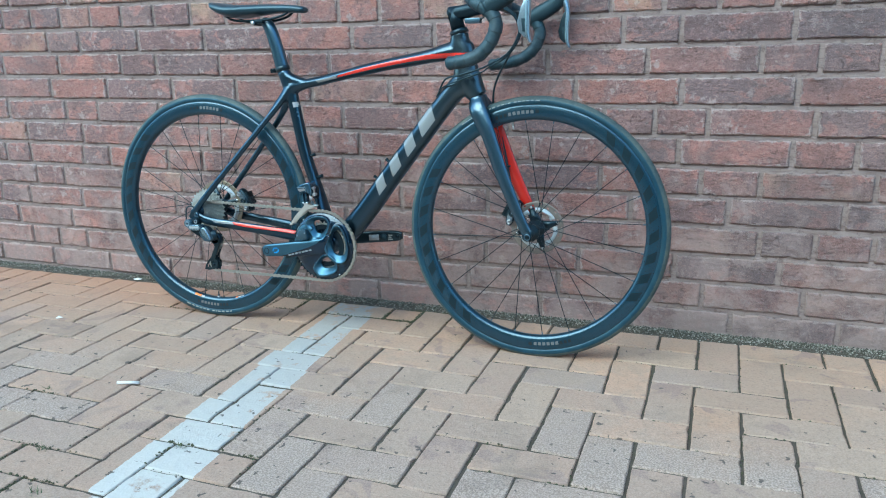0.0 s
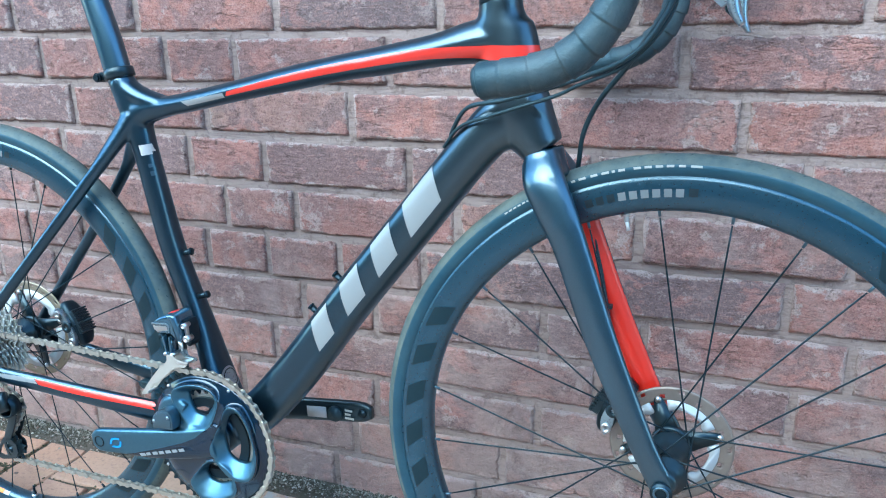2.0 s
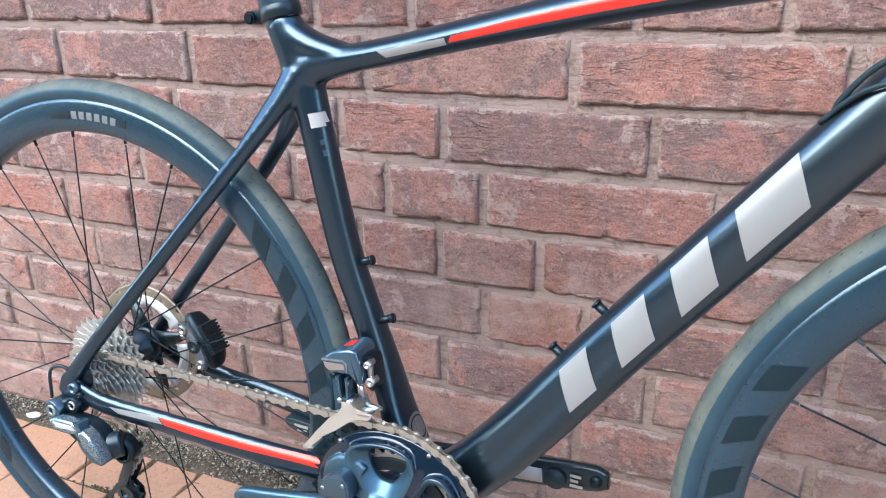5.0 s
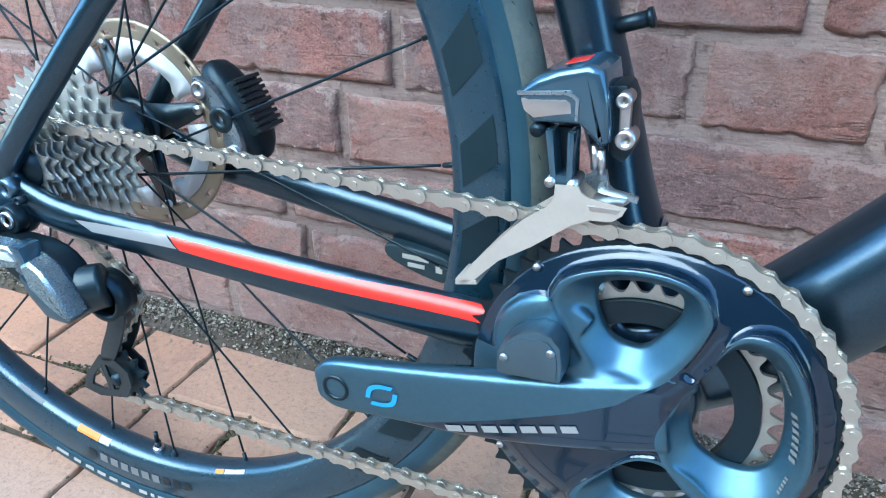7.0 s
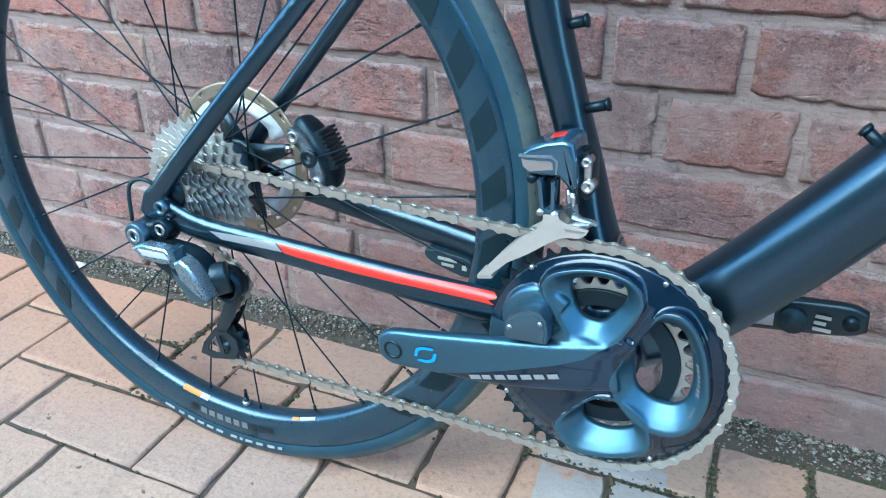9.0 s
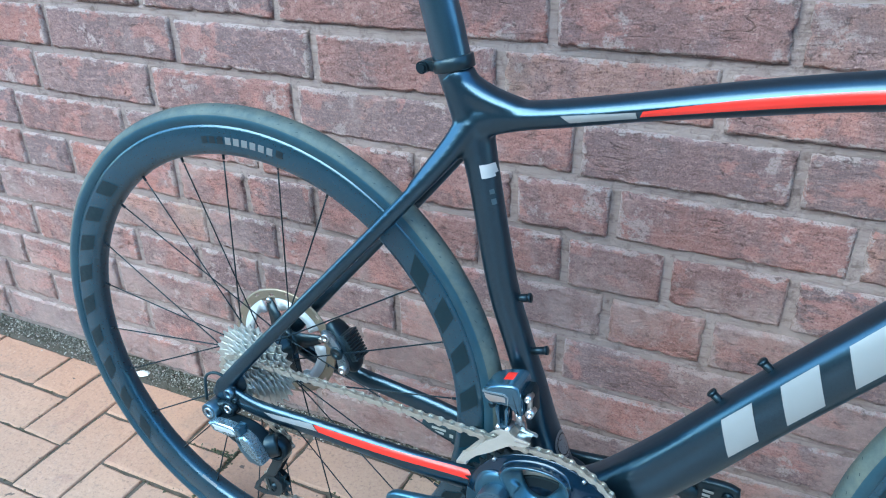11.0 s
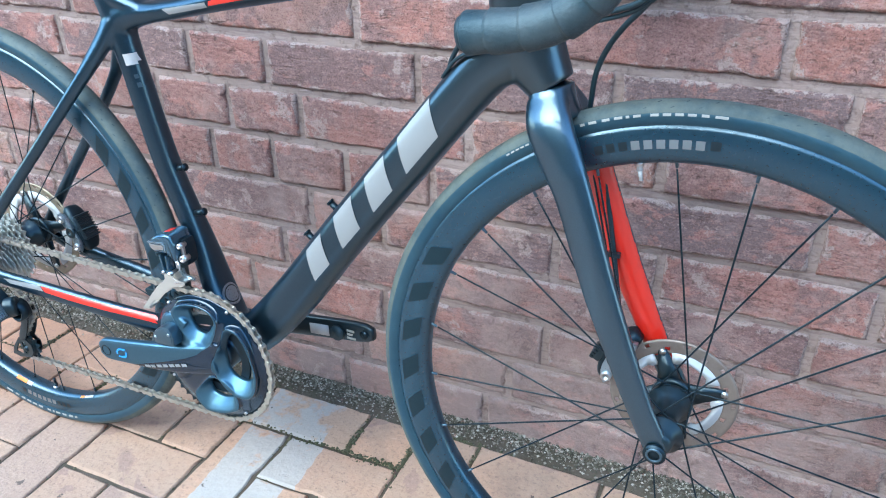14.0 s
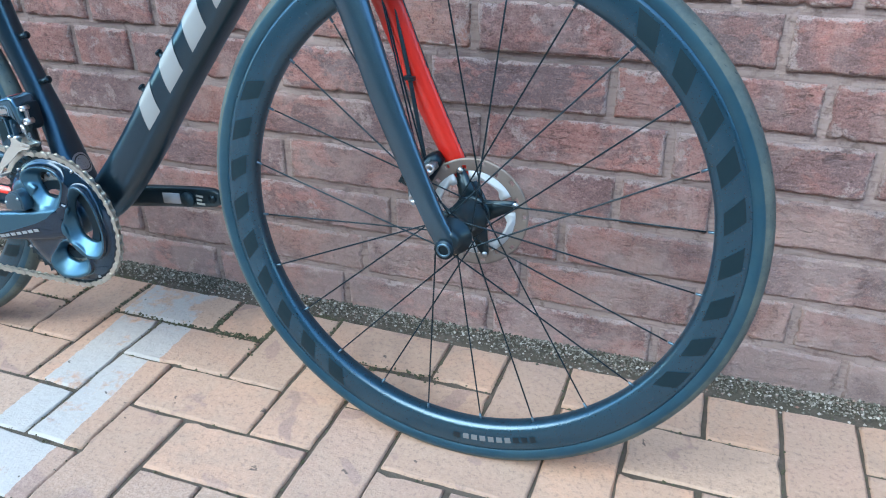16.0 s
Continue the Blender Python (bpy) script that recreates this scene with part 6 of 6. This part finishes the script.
for row in range(0, 31):
    spans = [(-8.4, 9.0)] if row >= len(BOND) else [(-8.4, BOND[row][0]), (BOND[row][0] + sum(LENGTHS[c] for c in BOND[row][1]), 9.0)]
    for lo, hi in spans:
        x = lo + rng.uniform(-0.13, 0.0) if lo < -8 else lo
        while x < hi - 0.05:
            w = min(LENGTHS[rng.choice("SSSHL")], hi - x)
            far_brick(x, x + w - JOINT, row * COURSE + course_lift(x), (row + 1) * COURSE - JOINT + course_lift(x), -0.0015 + rng.gauss(0, 0.0012))
            x += w
me = bpy.data.meshes.new("bricks")
me.from_pydata(verts, [], faces)
me.materials.append(BRICK_FAR)
far_wall = tagged(new("bricks", me), kind="stuff")
far_wall.parent = wall

# ---------------------------------------------------------------- pavement: clay pavers in herringbone, square to the wall
UNIT, X0, Y0 = 0.1017, 1.3005, -0.0450
ground = bmesh.new()
bmesh.ops.create_grid(ground, x_segments=2, y_segments=2, size=600)
for v in ground.verts:
    v.co.z = -0.0045
    if v.co.y > 10:
        v.co.y = 0.05
tagged(part("ground", ground, SAND, None, "dark sandy dirt under and between the pavers", smooth=False), category="ground", kind="structure")
pave = tagged(new("pavement"), "worn buff clay pavers in herringbone with a white painted line", "pavement", kind="structure")
whole = [slab_mesh("paver", 2 * UNIT - 0.0036, UNIT - 0.0036, 0.011, 0.0024, 0.0013, 300 + k, PAVER, 0.02) for k in range(5)]
cut = [slab_mesh("paver", UNIT - 0.0036, UNIT - 0.0036, 0.011, 0.0024, 0.0013, 320 + k, PAVER, 0.02) for k in range(3)]
pv, pf = [], []
for i in range(-90, 78):
    for j in range(0, 87):
        kind = (j - i) % 4
        near = -2.0 < X0 + i * UNIT < 2.1 and j < 13
        # kind 3 at a joint line: a paver lies along the wall; kind 1: one stands out from it; at the wall's edge it is cut
        if kind == 3:
            cx, cy, sx, sy, tilt = X0 + i * UNIT, Y0 - (j + 0.5) * UNIT, 2, 1, 0
        elif kind == 1:
            cx, cy, sx, sy, tilt = X0 + (i + 0.5) * UNIT, Y0 - (j + 1) * UNIT, 1, 2, 90
        elif kind == 2 and j == 0:
            cx, cy, sx, sy, tilt = X0 + (i + 0.5) * UNIT, Y0 - 0.5 * UNIT, 1, 1, 0
        else:
            continue
        dz = rng.gauss(0, 0.0007)
        if near:
            ob = new("paver", rng.choice(cut if sx == sy else whole))
            ob.parent = pave
            ob.matrix_basis = pose(cx + rng.gauss(0, 0.0008), cy + rng.gauss(0, 0.0008), dz, rng.gauss(0, 0.35), rng.gauss(0, 0.35), tilt + rng.gauss(0, 0.45) + rng.choice((0, 180)))
        else:
            b, g, e = len(pv), 0.0023, 0.003
            x0, x1, y0, y1 = cx - sx * UNIT / 2 + g, cx + sx * UNIT / 2 - g, cy - sy * UNIT / 2 + g, cy + sy * UNIT / 2 - g
            pv.extend([(x0 + e, y0 + e, dz), (x1 - e, y0 + e, dz), (x1 - e, y1 - e, dz), (x0 + e, y1 - e, dz), (x0, y0, dz - e), (x1, y0, dz - e), (x1, y1, dz - e), (x0, y1, dz - e),
                       (x0, y0, -0.011), (x1, y0, -0.011), (x1, y1, -0.011), (x0, y1, -0.011)])
            pf.append((b, b + 1, b + 2, b + 3))
            for o in (0, 4):
                for k in range(4):
                    pf.append((b + o + (k + 1) % 4, b + o + k, b + o + 4 + k, b + o + 4 + (k + 1) % 4))
me = bpy.data.meshes.new("pavers")
me.from_pydata(pv, [], pf)
me.materials.append(PAVER_FAR)
far_pave = tagged(new("pavers", me), kind="stuff")
far_pave.parent = pave

# an unseen plain wall behind the camera, added to darken low reflections
sw_bm = bmesh.new()
box(sw_bm, (0.3, -9.2, 2.5), (40.0, 0.4, 5.0))
tagged(part("wall_south", sw_bm, UNSEEN_FRONT, None, "unseen plain dark wall added behind the camera to darken reflections", smooth=False), category="wall", kind="structure")

# grit and moss in the gap along the wall
gv, gf = [], []
for k in range(26000):
    x, y = rng.uniform(-1.9, 2.0), -abs(rng.gauss(0, 0.019)) - 0.001
    if y < -0.064:
        continue
    s = rng.choice((0.0009, 0.0012, 0.0016, 0.0021, 0.003))
    z = 0.010 * max(0.0, 1 + y / 0.050) ** 1.4 - 0.0015 + rng.uniform(-0.002, 0.001)
    b = len(gv)
    for d in ((1, 0, 0), (-1, 0, 0), (0, 1, 0), (0, -1, 0), (0, 0, 0.8), (0, 0, -0.8)):
        f = s * rng.uniform(0.6, 1.3)
        gv.append((x + d[0] * f + rng.uniform(-s, s) * 0.2, y + d[1] * f, z + d[2] * f))
    for a, c in ((0, 2), (2, 1), (1, 3), (3, 0)):
        gf += [(b + a, b + c, b + 4), (b + c, b + a, b + 5)]
gb0 = len(gv)
for k in range(100):
    x = -2.0 + 4.1 * k / 99
    gv.extend([(x, 0.004, 0.004 + rng.uniform(-0.003, 0.003)), (x, -0.018, 0.0005 + rng.uniform(-0.002, 0.002)), (x, -0.048 + rng.uniform(-0.004, 0.004), -0.003)])
for k in range(99):
    for q in (0, 1):
        a = gb0 + 3 * k + q
        gf.append((a, a + 1, a + 4, a + 3))
me = bpy.data.meshes.new("grit_strip")
me.from_pydata(gv, [], gf)
me.materials.append(GRIT)
me.materials.append(SAND)
for f in list(me.polygons)[-198:]:
    f.material_index = 1
tagged(new("grit_strip", me), "damp grit and moss along the foot of the wall", "grit", kind="stuff")

# dirt and moss worked up out of the joints between the pavers
jv, jf = [], []
for ob in [o for o in pave.children if o.data.materials[0] is PAVER]:
    cx, cy = ob.matrix_basis.translation.x, ob.matrix_basis.translation.y
    if cy < -0.75 or not -1.5 < cx < 1.7:
        continue
    half = [abs(v) for v in (ob.data.vertices[0].co.x, ob.data.vertices[0].co.y)]
    lush = rng.random() < (0.75 if cy > -0.30 else 0.3)
    c, s_ = math.cos(ob.matrix_basis.to_euler().z), math.sin(ob.matrix_basis.to_euler().z)
    for k in range(30 if lush else 9):
        if rng.random() < half[0] / (half[0] + half[1]):
            lx, ly = rng.uniform(-half[0], half[0]), (half[1] + 0.0055) * rng.choice((-1, 1))
        else:
            lx, ly = (half[0] + 0.0055) * rng.choice((-1, 1)), rng.uniform(-half[1], half[1])
        x, y = cx + c * lx - s_ * ly + rng.gauss(0, 0.0022), cy + s_ * lx + c * ly + rng.gauss(0, 0.0022)
        s = rng.choice((0.0009, 0.0012, 0.0018, 0.0028))
        b = len(jv)
        for d in ((1, 0, 0), (-1, 0, 0), (0, 1, 0), (0, -1, 0), (0, 0, 0.7), (0, 0, -0.8)):
            f = s * rng.uniform(0.6, 1.4)
            jv.append((x + d[0] * f, y + d[1] * f, -0.0028 + d[2] * f))
        for a, e in ((0, 2), (2, 1), (1, 3), (3, 0)):
            jf += [(b + a, b + e, b + 4), (b + e, b + a, b + 5)]
# thicker cushions where the joints stay damp
for cx, cy, spread, count in ((-0.298, -0.847, 0.014, 90), (-0.09, -1.077, 0.016, 90), (0.195, -0.972, 0.014, 90), (0.235, -1.041, 0.010, 50), (0.004, -1.20, 0.018, 110), (0.366, -0.968, 0.012, 60), (0.313, -0.803, 0.016, 70), (0.034, -1.149, 0.010, 50), (0.825, -0.79, 0.014, 60), (0.98, -0.867, 0.012, 50),
                              (-0.441, -0.134, 0.014, 160), (-0.381, -0.177, 0.012, 130), (-0.485, -0.209, 0.013, 120), (-0.213, -0.186, 0.010, 90), (-0.374, -0.234, 0.011, 90), (-0.04, -0.062, 0.016, 180), (0.03, -0.066, 0.014, 160), (0.09, -0.105, 0.012, 120), (0.215, -0.150, 0.012, 120), (0.262, -0.140, 0.012, 140), (0.330, -0.132, 0.014, 160), (0.372, -0.110, 0.013, 160), (0.42, -0.06, 0.014, 180), (0.47, -0.06, 0.012, 150), (0.58, -0.145, 0.012, 120), (0.66, -0.15, 0.012, 120)):
    # the joints round the nearest pavers
    edges = []
    for ob in pave.children:
        q = ob.matrix_basis.translation
        if ob.data.materials[0] is PAVER and abs(q.x - cx) < 0.16 and abs(q.y - cy) < 0.16:
            hx, hy = (abs(v) + 0.003 for v in (ob.data.vertices[0].co.x, ob.data.vertices[0].co.y))
            if abs(math.sin(ob.matrix_basis.to_euler().z)) > 0.5:
                hx, hy = hy, hx
            edges.append((q.x, q.y, hx, hy))
    for k in range(count * 6):
        px_, py_, hx, hy = rng.choice(edges)
        x, y = (px_ + rng.uniform(-hx, hx), py_ + hy * rng.choice((-1, 1))) if rng.random() < 0.5 else (px_ + hx * rng.choice((-1, 1)), py_ + rng.uniform(-hy, hy))
        if y > -0.004 or rng.random() > math.exp(-((x - cx) ** 2 + (y - cy) ** 2) / (3.4 * spread) ** 2):
            continue
        x, y = x + rng.gauss(0, 0.0035), y + rng.gauss(0, 0.0035)
        s = rng.choice((0.0014, 0.0020, 0.0028, 0.0036))
        b = len(jv)
        for d in ((1, 0, 0), (-1, 0, 0), (0, 1, 0), (0, -1, 0), (0, 0, 0.7), (0, 0, -0.8)):
            f = s * rng.uniform(0.6, 1.4)
            jv.append((x + d[0] * f, y + d[1] * f, -0.0008 + d[2] * f))
        for a, e in ((0, 2), (2, 1), (1, 3), (3, 0)):
            jf += [(b + a, b + e, b + 4), (b + e, b + a, b + 5)]
me = bpy.data.meshes.new("joint_moss")
me.from_pydata(jv, [], jf)
me.materials.append(MOSS)
tagged(new("joint_moss", me), "dark moss and dirt in the paver joints", "moss", kind="stuff")

# small weeds in the joints
def weed(at, blades, height, seed):
    r3 = random.Random(seed)
    wv, wf = [], []
    for k in range(blades):
        a, lean, h = r3.uniform(0, 2 * math.pi), r3.uniform(0.5, 1.5), height * r3.uniform(0.5, 1.1)
        x, y = r3.gauss(0, 0.006), r3.gauss(0, 0.004)
        b = len(wv)
        for s in (0.0, 0.35, 0.7, 1.0):
            px, py, pz = x + math.cos(a) * lean * h * s ** 1.5, y + math.sin(a) * lean * h * s ** 1.5, h * s * (1 - 0.35 * s) - 0.003
            w = 0.0013 * (1.05 - s)
            wv += [(px - math.sin(a) * w, py + math.cos(a) * w, pz), (px + math.sin(a) * w, py - math.cos(a) * w, pz)]
        wf += [(b + 2 * q, b + 2 * q + 1, b + 2 * q + 3, b + 2 * q + 2) for q in range(3)]
    me = bpy.data.meshes.new("weed")
    me.from_pydata(wv, [], wf)
    me.materials.append(LEAF)
    ob = new("weed", me)
    ob.matrix_world = pose(at[0], at[1], 0.0)
    return tagged(ob, "small green weed growing from a paver joint", "weed", group="weeds in the joints")


for k, (x, y, n) in enumerate(((-0.302, -0.845, 16), (-0.069, -1.073, 14), (0.200, -0.975, 16), (0.045, -1.200, 14), (0.375, -0.969, 8))):
    weed((x, y), n, 0.016, 60 + k)

# litter
def butt(at, turn, length, r):
    cg = bmesh.new()
    rod(cg, (-length / 2, 0, r), (length / 2, 0, r), r, n=12)
    ob = part("cigarette_butt", cg, PAPER, None)
    ob.matrix_world = pose(*at, 0, 0, turn)
    return tagged(ob, "white cigarette butt lying on the pavers", "litter")


butt((-0.128, -0.762, 0.0008), 18, 0.055, 0.0042)
def scrap(at, turn, sx, sy, seed):
    r2 = random.Random(seed)
    sb = bmesh.new()
    ring = [sb.verts.new((sx * math.cos(a) * r2.uniform(0.7, 1.1), sy * math.sin(a) * r2.uniform(0.7, 1.1), 0.0)) for a in (k * math.pi / 5 for k in range(10))]
    top = sb.verts.new((0, 0, 0.006))
    for a, b in zip(ring, ring[1:] + ring[:1]):
        sb.faces.new((a, b, top))
    sb.faces.new(ring[::-1])
    ob = part("paper_scrap", sb, PAPER, None, smooth=False)
    ob.matrix_world = pose(*at, 0, 0, turn)
    return tagged(ob, "small crumpled white paper scrap on the pavers", "litter")

scrap((-0.752, -0.030, 0.0015), 10, 0.018, 0.011, 1)
scrap((-0.699, -0.437, 0.0015), 30, 0.011, 0.008, 2)
